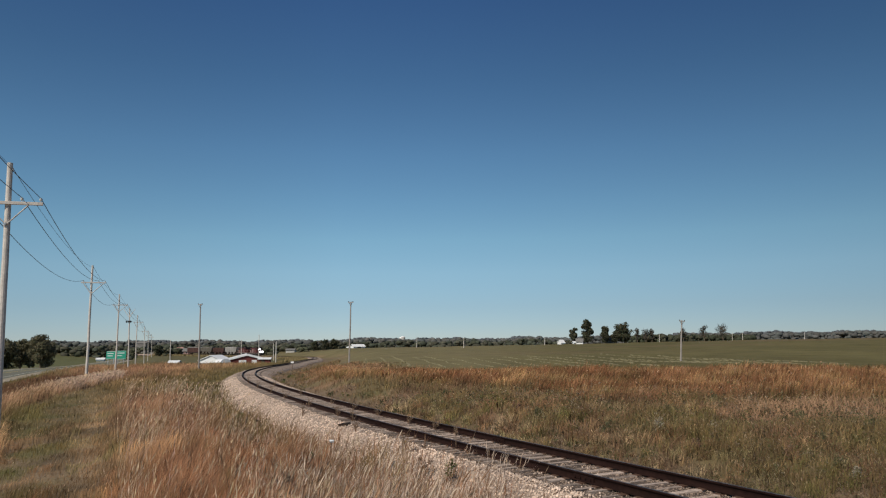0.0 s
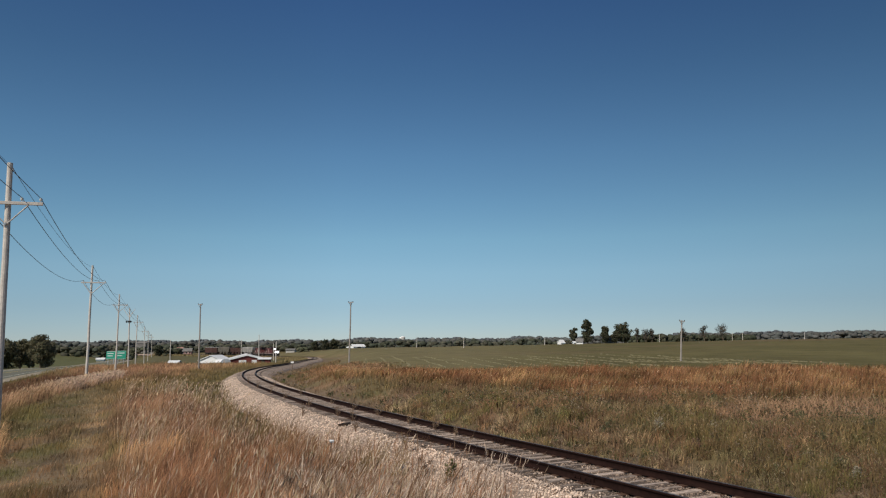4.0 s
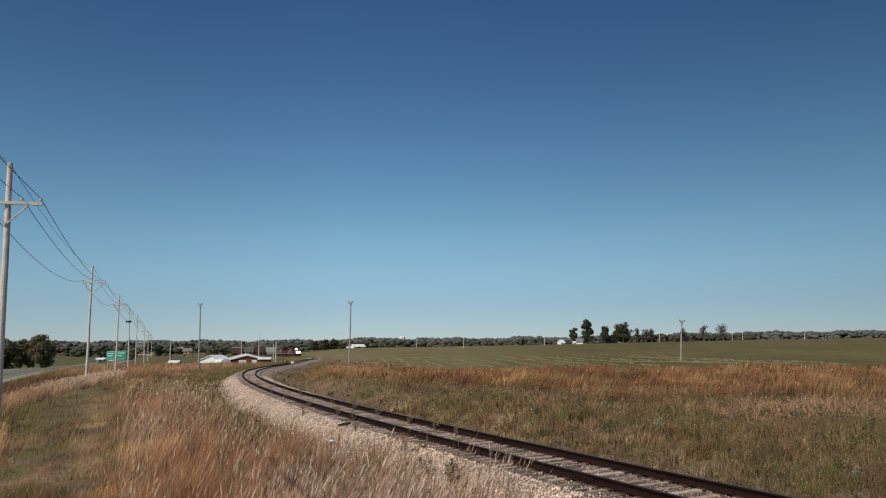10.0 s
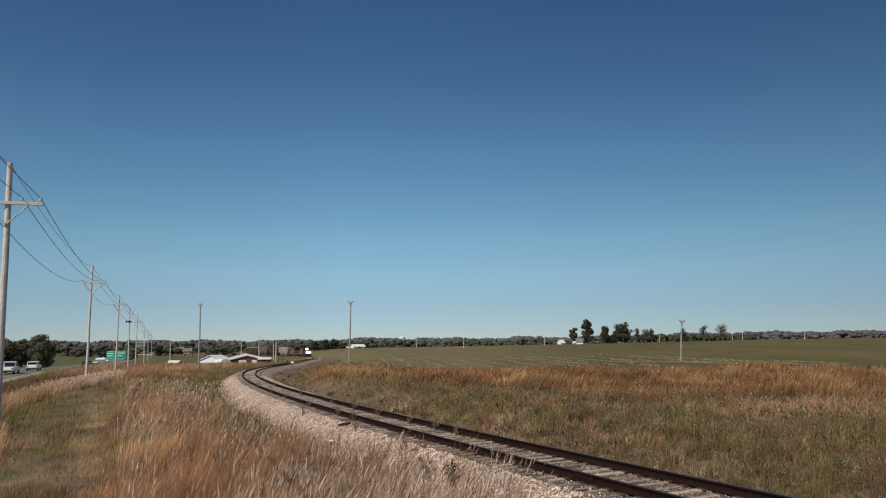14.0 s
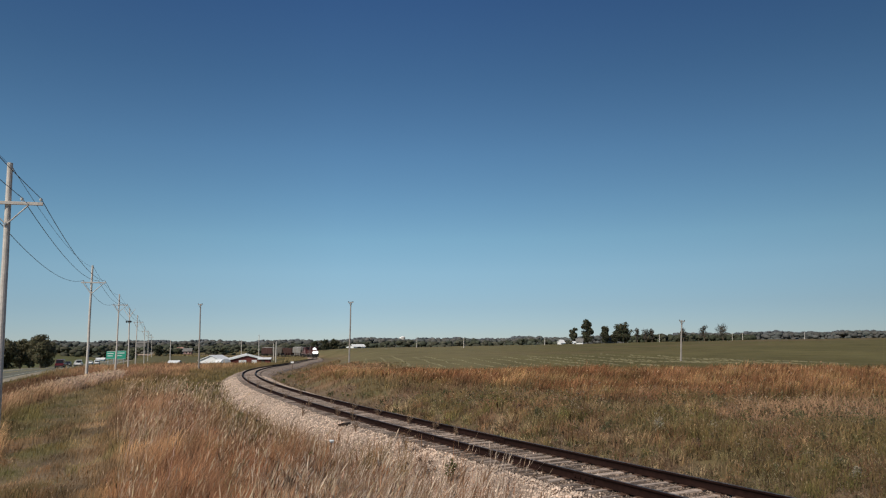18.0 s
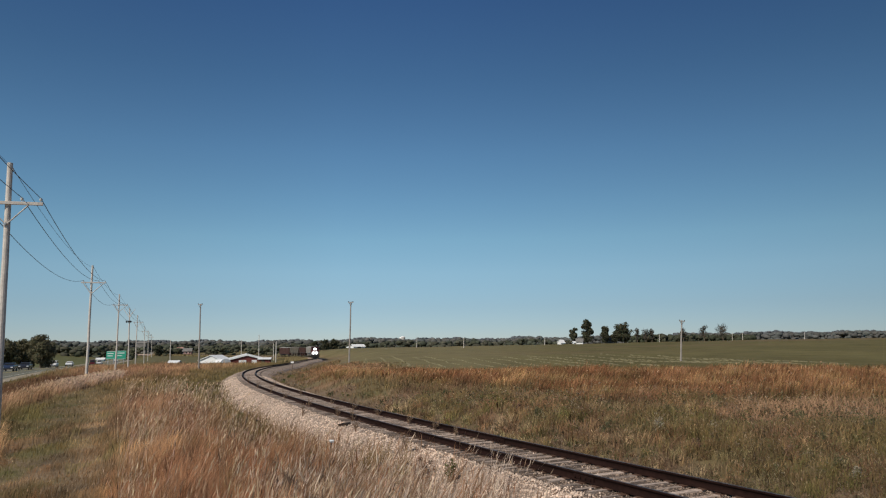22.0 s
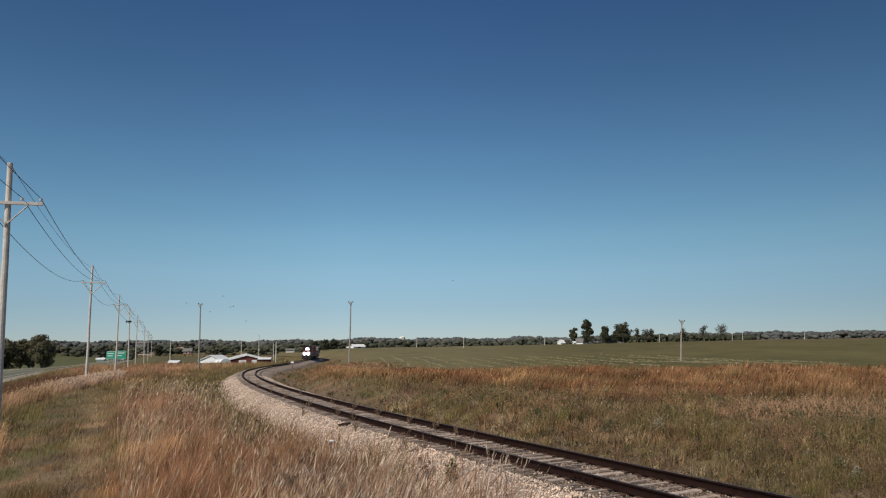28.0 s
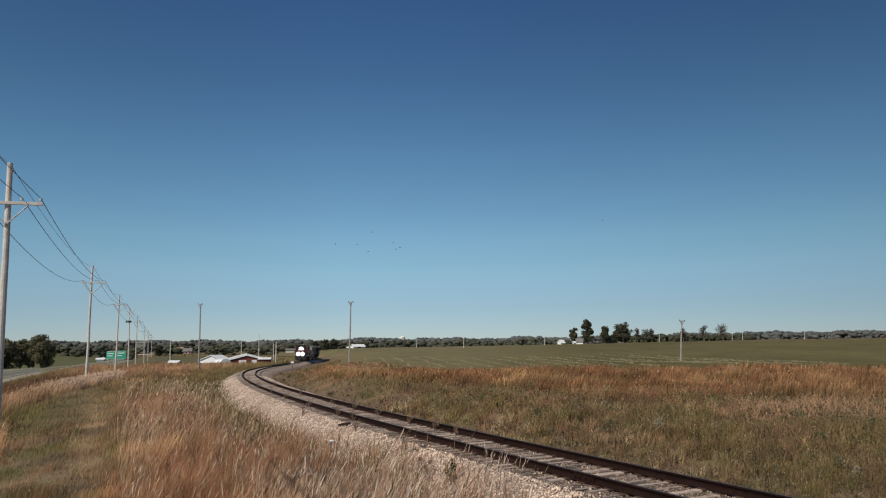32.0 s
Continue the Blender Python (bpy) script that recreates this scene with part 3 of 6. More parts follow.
def build_grass():
    # tall reddish grass between the path and the ballast, and the low sward beside it
    x, y, rng = scatter(300000, -0.74, 0.30, 6.5, 210, 11, 1.1)
    d, _, _ = from_line(x, y)
    r, _ = from_road(x, y)
    low, q = sward(x, y), strip_q(x, y)
    tall = 0.55 + 0.38 * smooth(-0.5, 0.8, ripple(x, y, 3.4, 7)) + 0.14 * ripple(x, y, 1.1, 9)
    tall *= 1 - 0.45 * smooth(12, 7, -d) * smooth(35, 55, y)
    tall *= 1 - 0.2 * smooth(0.2, 0.9, ripple(x, y, 13, 8))
    tuft = smooth(0.25, 0.8, ripple(x, y, 1.3, 66) + 0.4 * ripple(x, y, 3.2, 67))
    tall = tall + (0.15 + 0.05 * ripple(x, y, 1.1, 9) + 0.34 * tuft * (1 - np.exp(-((x / y + 0.503) / 0.03) ** 2)) - tall) * low
    tall *= 1 - 0.3 * smooth(-0.6, -1.6, q) * (1 - smooth(85, 110, y))
    over = 0.6 * smooth(40, 60, y) + 0.9 * smooth(30, 20, y) - 1.3 * smooth(15, 11, y)
    edge = smooth(2.9, 4.4, -d + over + 0.45 * ripple(x, y, 1.2, 3))
    edge = edge * np.maximum(smooth(0.04, -0.08, x / y), smooth(11.5, 14, y))
    keep = (rng.random(len(x)) < edge) & (d < -1.95) & (np.hypot(x, y) > 7.0) & (r > 6.3)
    x, y, tall, low = x[keep], y[keep], tall[keep], low[keep]
    c = 1.36 * colour_zones(x, y)
    # each clump has a tone of its own: rust, straw, dun, green at the root
    cell = (np.floor(x / (0.24 + 0.012 * y) + 0.4 * ripple(x, y, 0.7, 71)) * 12.9898 + np.floor(y / (0.4 + 0.02 * y) + 0.4 * ripple(x, y, 0.8, 72)) * 78.233)
    lot = np.abs(np.sin(cell) * 43758.5453) % 1.0
    tones = np.array([(1.10, 0.86, 0.72), (1.25, 1.08, 0.90), (0.72, 0.66, 0.60), (0.84, 0.98, 0.70), (1.0, 0.92, 0.84), (1.45, 1.30, 1.12), (0.62, 0.52, 0.46), (1.05, 0.98, 0.86)])
    c *= 1 + (tones[(lot * 8).astype(int).clip(0, 7)] - 1) * (0.5 + 0.5 * smooth(30, 14, y))[:, None] * (1 + (rng.choice([-0.28, -0.1, 0.0, 0.12, 0.35], (len(x), 1)) * (0.35 + 0.65 * smooth(30, 14, y))[:, None])) * (1 + rng.normal(0, 0.04, (len(x), 3)))
    clump = ripple(x, y, 0.9, 51) + 0.7 * ripple(x, y, 2.2, 52)
    c *= (1 + 0.22 * clump)[:, None] * np.where(low > 0.5, 0.88, 1.06 + 0.22 * smooth(24, 14, y))[:, None] * np.array((1.06, 0.98, 0.93))
    h = tall.clip(0.06) * rng.uniform(0.55, 1.15, len(x)) * (1 + 0.16 * clump) * (0.85 + 0.35 * lot)
    w = np.maximum(0.0038, 0.0005 * y) * rng.uniform(0.6, 1.3, len(x))
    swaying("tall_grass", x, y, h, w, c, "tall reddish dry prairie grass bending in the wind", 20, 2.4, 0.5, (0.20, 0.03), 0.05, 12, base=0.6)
    # pale stalks that stand above the rest
    x, y, rng = scatter(24000, -0.47, 0.16, 5.5, 60, 15, 0.8)
    d, _, _ = from_line(x, y)
    u = x / y
    clump = smooth(0.0, 0.8, ripple(x, y, 1.5, 21) + 0.5 * ripple(x, y, 6, 22))
    clump = clump * (0.35 + 0.25 * smooth(-0.36, -0.30, u) * smooth(24, 16, y) + 0.65 * smooth(-0.44, -0.38, u) * smooth(-0.26, -0.32, u) * smooth(24, 30, y))
    keep = (d < -3.2) & (rng.random(len(x)) < (0.08 + 0.92 * clump) * np.maximum(smooth(0.04, -0.08, u), smooth(11.5, 14, y)))
    x, y = x[keep], y[keep]
    c = np.array((0.78, 0.57, 0.41)) * rng.uniform(0.5, 1.2, (len(x), 1)) * (1 + rng.normal(0, 0.06, (len(x), 3)))
    h = rng.uniform(0.7, 1.15, len(x))
    w = np.maximum(0.006, 0.0006 * y) * rng.uniform(0.6, 1.2, len(x))
    swaying("seeding_grass", x, y, h, w, c, "pale seeding grass stalks above the reddish grass", 20, 2.4, 0.45, (0.24, 0.03), 0.85, 16, base=0.7)
    # thick stand of feathery white-headed grass at the edge of the ballast, close by
    x, y, rng = scatter(6000, -0.27, 0.12, 8.0, 16.5, 19, 1.0)
    d, _, _ = from_line(x, y)
    keep = (d < -2.05 - 0.9 * smooth(13.5, 10.5, y)) & (d > -8.5) & (rng.random(len(x)) < (0.3 + 0.7 * smooth(-0.4, 0.5, ripple(x, y, 0.8, 23))) * np.maximum(smooth(0.05, -0.08, x / y), 0.7 * smooth(11.5, 14, y)))
    x, y = x[keep], y[keep]
    pink = rng.random((len(x), 1)) < (0.25 + 0.4 * smooth(-0.22, -0.08, x / y))[:, None]
    c = np.where(pink, (1.0, 0.80, 0.68), (0.34, 0.215, 0.145)) * rng.uniform(0.6, 1.15, (len(x), 1))
    swaying("feather_grass", x, y, rng.uniform(0.5, 0.95, len(x)), rng.uniform(0.004, 0.009, len(x)), c, "feathery pale pink grass heads beside the ballast", 20, 2.4, 0.45, (0.34, 0.02), 0.95, 20, base=0.6, plume=1.7)
    # pale strip beside the poles
    rng = np.random.default_rng(17)
    n = 15000
    y = rng.uniform(38, 92, n)
    x = -29.6 - 0.33 * (y - 49.0) + rng.normal(0, 0.6, n)
    keep = rng.random(n) < smooth(-0.5, 0.5, ripple(x, y, 5, 33))
    x, y = x[keep], y[keep]
    near = smooth(62, 50, y)[:, None]
    c = ((1 - near) * np.array((0.82, 0.58, 0.44)) + near * np.array((0.56, 0.34, 0.20))) * rng.uniform(0.7, 1.15, (len(x), 1)) * (1 + rng.normal(0, 0.05, (len(x), 3)))
    blades("pale_grass", x, y, rng.uniform(0.6, 1.15, len(x)), 0.0006 * y * rng.uniform(0.7, 1.4, len(x)), c, "strip of pale pinkish grass beside the pole line", 0.4, (0.3, 0.05), 0.3, 18, base=0.8)
    # tussocks on the slope beyond the rails
    kx, ky, rng = scatter(2600, -0.32, 0.78, 11, 40, 25, 0.9)
    d, _, _ = from_line(kx, ky)
    keep = (d > 3.4) & (rng.random(len(kx)) > pale_patch(kx, ky, 4.5)) & (rng.random(len(kx)) < smooth(3.0, 6.0, d) + 0.5)
    kx, ky, d = kx[keep], ky[keep], d[keep]
    m, per = len(kx), 30
    big = rng.uniform(0.25, 0.62, m) * (0.7 + 0.5 * smooth(12, 30, ky)) * (0.72 + 0.28 * smooth(3, 6, d))
    x = (kx[:, None] + rng.normal(0, 0.3, (m, per)) * big[:, None]).ravel()
    y = (ky[:, None] + rng.normal(0, 0.3, (m, per)) * big[:, None]).ravel()
    kinds = np.array([(0.18, 0.17, 0.07), (0.15, 0.135, 0.06), (0.22, 0.175, 0.085), (0.26, 0.19, 0.10), (0.30, 0.26, 0.15), (0.27, 0.165, 0.10), (0.20, 0.125, 0.085), (0.36, 0.25, 0.15), (0.42, 0.32, 0.21)])
    tone = (4 + 3.2 * ripple(kx, ky, 3.0, 41) + rng.normal(0, 1.6, m) + 1.5 * smooth(7, 4, d)).clip(0, 8).astype(int)
    c = np.array((1.34, 1.24, 1.12)) * np.repeat(kinds[tone] * rng.uniform(0.6, 1.5, (m, 1)), per, 0) * rng.uniform(0.7, 1.35, (m * per, 1))
    h = np.repeat(big, per) * rng.uniform(0.5, 1.15, m * per)
    blades("tussock_grass", x, y, h, np.maximum(0.007, 0.0006 * y) * rng.uniform(0.7, 1.4, m * per), c, "coarse tussocks of olive and straw grass beside the rails", 0.9, (0.15, 0.05), 0.05, 26, base=0.5)
    # weeds on the slope beyond the rails
    x, y, rng = scatter(190000, -0.45, 0.80, 9, 200, 21, 1.2)
    d, _, _ = from_line(x, y)
    keep = (d > 2.3 + 0.7 * rng.random(len(x))) & ((y < 66) | (d < 11))
    x, y, d = x[keep], y[keep], d[keep]
    c = (0.86 + 0.14 * smooth(16, 26, y))[:, None] * np.array((1.40, 1.26, 1.22)) * colour_zones(x, y) * rng.uniform(0.75, 1.3, (len(x), 1)) * (1 + rng.normal(0, 0.05, (len(x), 3))) * (1 + 0.28 * ripple(x, y, 0.8, 91) + 0.22 * ripple(x, y, 2.0, 92))[:, None]
    pale = rng.random(len(x)) < 0.03
    c[pale] = c[pale] * 0.5 + np.array((0.24, 0.19, 0.13))
    spot = pale_patch(x, y)[:, None]
    c = c + (np.array((0.64, 0.40, 0.25)) * rng.uniform(0.85, 1.3, (len(x), 1)) - c) * spot
    h = (1 - 0.45 * pale_patch(x, y, 4.5) + 0.85 * pale_patch(x, y)) * (0.19 + 0.30 * smooth(4, 9, d) + 0.20 * ripple(x, y, 1.7, 2)).clip(0.07) * rng.uniform(0.45, 1.2, len(x))
    w = np.maximum(0.007, 0.0007 * y) * rng.uniform(0.6, 1.5, len(x))
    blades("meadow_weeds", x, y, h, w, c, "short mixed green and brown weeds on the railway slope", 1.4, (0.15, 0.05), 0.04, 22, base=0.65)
    # belt of tall orange grass along the field, clump by clump
    kx, ky, rng = scatter(15500, -0.30, 0.80, 31, 245, 31, 1.2)
    d, _, _ = from_line(kx, ky)
    keep = rng.random(len(kx)) < belt(kx, ky, d)
    kx, ky = kx[keep], ky[keep]
    m, per = len(kx), 21
    wide = 0.16 + 0.0035 * ky
    x = (kx[:, None] + rng.normal(0, 1, (m, per)) * wide[:, None]).ravel()
    y = (ky[:, None] + rng.normal(0, 1, (m, per)) * wide[:, None]).ravel()
    tones = np.array([(1.30, 1.02, 0.86), (1.05, 0.86, 0.72), (1.55, 1.34, 1.10), (0.86, 0.70, 0.60), (1.15, 1.02, 0.84), (1.80, 1.60, 1.32), (0.92, 0.98, 0.74)])
    tone = tones[rng.choice(7, m, p=(0.24, 0.22, 0.14, 0.14, 0.12, 0.07, 0.07))] * (1 + 0.22 * ripple(kx, ky, 3.0, 73))[:, None]
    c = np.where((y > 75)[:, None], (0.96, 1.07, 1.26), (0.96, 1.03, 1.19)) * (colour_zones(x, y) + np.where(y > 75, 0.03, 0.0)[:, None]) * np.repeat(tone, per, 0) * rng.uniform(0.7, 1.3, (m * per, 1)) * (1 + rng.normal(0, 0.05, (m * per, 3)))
    tall = (1 - 0.62 * smooth(55, 80, ky)) * (0.86 + 0.24 * ripple(kx, ky, 2.6, 2) + 0.14 * ripple(kx, ky, 0.9, 5)) * rng.uniform(0.72, 1.22, m)
    h = np.repeat(tall, per) * rng.uniform(0.6, 1.1, m * per)
    w = np.maximum(0.010, 0.0006 * y) * rng.uniform(0.6, 1.4, len(x))
    # base 0.45 paints deep shade at the feet of this belt
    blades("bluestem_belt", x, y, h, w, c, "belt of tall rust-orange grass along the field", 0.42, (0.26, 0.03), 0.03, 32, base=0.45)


def build_verge():
    """Rank olive grass on the near side of the far curve."""
    rng = np.random.default_rng(81)
    n = 26000
    s = rng.uniform(215, 500, n)
    p = on_line(s, -rng.uniform(3.2, 9.5, n))
    x, y = p[:, 0], p[:, 1]
    tone = np.array([(0.215, 0.175, 0.09), (0.26, 0.19, 0.105), (0.19, 0.165, 0.08)])[rng.integers(0, 3, n)]
    blades("verge_grass", x, y, rng.uniform(0.55, 1.05, n), 0.0007 * y * rng.uniform(0.6, 1.4, n), 1.5 * tone * rng.uniform(0.75, 1.25, (n, 1)), "rank olive grass beside the far curve of the railway", 0.4, (0.2, 0.05), 0.0, 82, base=0.8)


def top_at(x, y):
    """Height of what lies uppermost, ground or ballast."""
    d, zt, _ = from_line(x, y)
    bed = zt + np.interp(abs(d), (1.45, 1.85, 2.8, 3.3), (-0.24, -0.30, -0.70, -1.2))
    return float(max(ground_z(x, y)[0], bed[0]))


def ground_hit(px, py):
    """Where a line of sight meets the ground."""
    for dist in np.arange(8.0, 90.0, 0.25):
        p = place(px, py, dist)
        if p.z <= top_at(p.x, p.y):
            break
    return p.x, p.y


def build_clumps():
    """Weed clumps that stand out on the slope and in the sward: spot on the ground, width, height, kind."""
    olive, dark, gold, silver, rust = ((0.27, 0.25, 0.13), (0.20, 0.19, 0.10)), ((0.15, 0.16, 0.085), (0.19, 0.185, 0.10)), ((0.38, 0.34, 0.12), (0.27, 0.26, 0.11)), ((0.66, 0.60, 0.48), (0.42, 0.37, 0.26)), ((0.36, 0.22, 0.155), (0.27, 0.17, 0.125))
    names = {"olive": olive, "dark green": dark, "yellow-green": gold, "silvery pale": silver, "rusty brown": rust}
    spots = ((996, 742, 0.8, 0.5, "yellow-green"), (953, 738, 0.5, 0.5, "dark green"), (1067, 772, 0.5, 0.45, "dark green"), (1168, 766, 0.55, 0.5, "silvery pale"), (1264, 766, 0.5, 0.4, "silvery pale"), (1235, 797, 0.5, 0.3, "rusty brown"), (1398, 815, 0.45, 0.5, "rusty brown"),
             (1450, 788, 0.5, 0.45, "dark green"), (1484, 832, 0.4, 0.4, "dark green"), (1517, 851, 0.35, 0.3, "silvery pale"), (1187, 735, 0.8, 0.6, "dark green"), (1268, 716, 0.7, 0.6, "dark green"), (1130, 748, 0.6, 0.45, "olive"), (1340, 768, 0.6, 0.4, "olive"),
             (1546, 762, 0.6, 0.5, "dark green"), (914, 730, 0.6, 0.45, "rusty brown"), (1378, 849, 0.4, 0.35, "olive"), (790, 702, 0.7, 0.45, "dark green"), (1420, 745, 0.7, 0.45, "olive"), (40, 712, 1.0, 0.3, "yellow-green"), (12, 750, 0.7, 0.25, "olive"), (425, 762, 0.5, 0.7, "olive"))
    for k, (px, py, wide, tall, kind) in enumerate(spots):
        x, y = ground_hit(px, py)
        r = random.Random(700 + k)
        t = thing("weed_clump", pose(x, y, top_at(x, y) - 0.03), f"bushy {kind} weed clump in the grass", "weeds", "weed clumps in the grass")
        for i in range(5):
            a, l = r.uniform(0, 6.28), wide * 0.5 * r.uniform(0.1, 0.9)
            e = Vector((math.cos(a) * l, math.sin(a) * l, tall * r.uniform(0.6, 1.0)))
            stem = part("stem", rod([(e.x * 0.3, e.y * 0.3, 0), (e.x * 0.6, e.y * 0.6, e.z * 0.6), e], [0.008, 0.006, 0.003], 5), M["stalk"], t)
            q = wide * 0.26
            V, F, C = leaf_cloud([(e.x * 0.8, e.y * 0.8, e.z * 0.35), (e.x * 0.9, e.y * 0.9, e.z * 0.65), tuple(e)], [(q, q, tall * 0.22), (q * 0.9, q * 0.9, tall * 0.2), (q * 0.6, q * 0.6, tall * 0.16)], 130, max(0.022, 0.0011 * y), 700 + k * 9 + i, names[kind])
            lv = from_arrays("foliage", V, [F], M["leaf"], C)
            lv.parent = stem


def build_weeds():
    """Low leafy weeds on the slope and along the rails."""
    rng = np.random.default_rng(71)
    x, y, _ = scatter(10500, -0.40, 0.80, 11, 120, 72, 1.0)
    d, _, _ = from_line(x, y)
    near = rng.random(len(x)) < np.where(d > 0, np.where(y < 40, 0.6, np.where(d < 6, 0.15, 0.0)), np.where((d > -9) & (y < 70), 0.12, 0))
    keep = near & (np.abs(d) > 2.7)
    x, y, d = x[keep], y[keep], d[keep]
    z = ground_z(x, y)
    n, per = len(x), 34
    size = (0.10 + 0.42 * rng.random(n) ** 2) * np.where(d > 5, 1.25, 0.7)
    P = np.stack([x, y, z], 1)[:, None] + rng.normal(size=(n, per, 3)) * size[:, None, None] * np.array((0.75, 0.75, 0.55)) + np.array((0, 0, 1)) * size[:, None, None] * 0.8
    t1 = rng.normal(size=(n, per, 3))
    t1 /= np.linalg.norm(t1, axis=2)[..., None]
    t2 = np.cross(t1, rng.normal(size=(n, per, 3)))
    t2 /= np.linalg.norm(t2, axis=2)[..., None]
    q = rng.uniform(0.5, 1.4, (n, per, 1)) * np.maximum(0.018, 0.0011 * y)[:, None, None]
    V = np.stack([P - t1 * q * 1.5, P + t2 * q * 0.45, P + t1 * q * 1.5, P - t2 * q * 0.45], 2).reshape(-1, 3)
    F = np.arange(n * per)[:, None] * 4 + np.arange(4)[None]
    kinds = np.array([(0.16, 0.145, 0.068), (0.125, 0.13, 0.058), (0.20, 0.135, 0.09), (0.09, 0.088, 0.045), (0.34, 0.27, 0.19), (0.13, 0.09, 0.062), (0.17, 0.17, 0.065), (0.11, 0.115, 0.055)])
    c = kinds[rng.integers(0, len(kinds), n)][:, None] * rng.uniform(0.7, 1.35, (n, per, 1))
    ob = from_arrays("leafy_weeds", V, [F], M["leaf"], np.repeat(c.reshape(-1, 3), 4, 0))
    tagged(ob, "low leafy olive and brown weeds beside the rails", "weeds", kind="stuff")


build_weeds()


def build_windrows():
    """Rows of cut hay in the field, running away from the railway."""
    rng = np.random.default_rng(61)
    V, F = [], []
    for k in range(22):
        x0 = -20 + k * 3.3 + rng.uniform(-0.3, 0.3)
        y = np.arange(82 + rng.uniform(0, 12), 190 - rng.uniform(0, 50) - k * 2.5, 2.0)
        keep = rng.random(len(y)) < 0.9
        for a, ok in zip(y, keep):
            if not ok:
                continue
            xc, w, h = x0 - 0.11 * (a - 85) + rng.normal(0, 0.06), rng.uniform(0.12, 0.26), rng.uniform(0.05, 0.13)
            p = np.array([(xc - w, a), (xc + w, a), (xc + w, a + 2.0), (xc - w, a + 2.0), (xc, a + 0.2), (xc, a + 1.8)])
            z = ground_z(p[:, 0], p[:, 1])
            z[:4] -= 0.02
            z[4:] += h
            n = len(V) * 6
            V.append(np.column_stack([p, z]))
            F.append([(n, n + 1, n + 4, n + 4), (n + 1, n + 2, n + 5, n + 4), (n + 2, n + 3, n + 5, n + 5), (n + 3, n, n + 4, n + 5)])
    V, F = np.concatenate(V), np.array(F)
    quads, tris = F[:, [1, 3]].reshape(-1, 4), F[:, [0, 2]].reshape(-1, 4)[:, :3]
    ob = from_arrays("hay_windrow", V, [quads, tris], M["hay"])
    tagged(ob, "pale rows of cut hay lying in the field", "hay", kind="stuff")


build_windrows()
build_grass()
build_verge()


# ---- railway track ----
def sweep(s0, s1, step, profile, up=0.0, side=0.0):
    """A profile of (side, height) drawn along the railway."""
    s = np.arange(s0, s1 + step * 0.5, step)
    n = len(profile)
    V = np.stack([on_line(s, side + a, up + b) for a, b in profile], 1).reshape(-1, 3)
    i, j = np.meshgrid(np.arange(len(s) - 1), np.arange(n - 1), indexing="ij")
    a = i * n + j
    return V, np.stack([a, a + n, a + n + 1, a + 1], -1).reshape(-1, 4)


RAIL = [(-0.07, -0.168), (-0.07, -0.155), (-0.014, -0.138), (-0.011, -0.045), (-0.036, -0.034), (-0.037, -0.008), (-0.028, 0.0), (0.028, 0.0), (0.037, -0.008), (0.036, -0.034), (0.011, -0.045), (0.014, -0.138), (0.07, -0.155), (0.07, -0.168)]


def build_track():
    track = thing("railway_track", pose(0, 0, 0), "single rusty railway track on pale limestone ballast, curving away", "railway track")
    prof = [(-3.3, -0.98), (-2.75, -0.72), (-1.85, -0.30), (-1.45, -0.245), (-0.6, -0.25), (0, -0.25), (0.6, -0.25), (1.40, -0.25), (1.85, -0.33), (2.8, -0.68), (3.2, -0.98)]
    fine = []
    for (a, b), (c, d) in zip(prof, prof[1:]):
        fine += [(a + (c - a) * t, b + (d - b) * t) for t in (0, 0.25, 0.5, 0.75)]
    fine.append(prof[-1])
    V, F = sweep(-38, 300, 0.4, fine)
    k = np.tile(np.arange(len(fine)), len(V) // len(fine))
    mid = (k > 2) & (k < len(fine) - 3)
    V[:, 2] += (ripple(V[:, 0], V[:, 1], 0.35, 2) * 0.022 + ripple(V[:, 0], V[:, 1], 2.2, 4) * 0.03 * (np.abs(k - 20) > 8)) * mid
    bed = from_arrays("ballast_bed", V, [F], M["ballast"], smooth=True)
    bed.parent = track
    # darker stone lies low between the ties
    crib = [(-1.36, -0.225), (-1.0, -0.212), (-0.5, -0.20), (0.0, -0.194), (0.5, -0.20), (1.0, -0.212), (1.42, -0.218)]
    V, F = sweep(-38, 300, 0.4, crib)
    V[:, 2] += ripple(V[:, 0], V[:, 1], 0.4, 7) * 0.014
    bed = from_arrays("crib_ballast", V, [F], M["crib"], smooth=True)
    bed.parent = track
    bed["label"] = "dark stone between the ties"
    V, F = sweep(300, 560, 4, prof)
    bed = from_arrays("ballast_bed", V, [F], M["ballast"])
    bed.parent = track
    for side in (-0.7525, 0.7525):
        V, F = sweep(-38, 560, 0.75, RAIL + RAIL[:1], 0, side)
        rail = from_arrays("rail", V, [F], M["rail"])
        rail.parent = track
        V, F = sweep(-38, 560, 0.75, [(-0.026, 0.0015), (0.026, 0.0015)], 0, side)
        top = from_arrays("running_surface", V, [F], M["rail_top"])
        top.parent = rail
        top["label"] = "worn brown running surface of the rail"
        # joint bars
        for s in np.arange(3.0 + (5.9 if side > 0 else 0), 120, 11.9):
            p, q = on_line(s, side), on_line(s + 0.1, side)
            bm = boxes((-0.32, 0.32, -0.05, -0.016, -0.14, -0.05), (-0.32, 0.32, 0.016, 0.05, -0.14, -0.05))
            for bx in (-0.24, -0.08, 0.08, 0.24):
                box(bm, bx - 0.018, bx + 0.018, -0.075, 0.075, -0.112, -0.078)
            bar = part("joint_bar", bm, M["rail"], rail)
            bar.matrix_basis = pose(*p, 0, 0, math.degrees(math.atan2(q[1] - p[1], q[0] - p[0])))
    return track


TRACK = build_track()


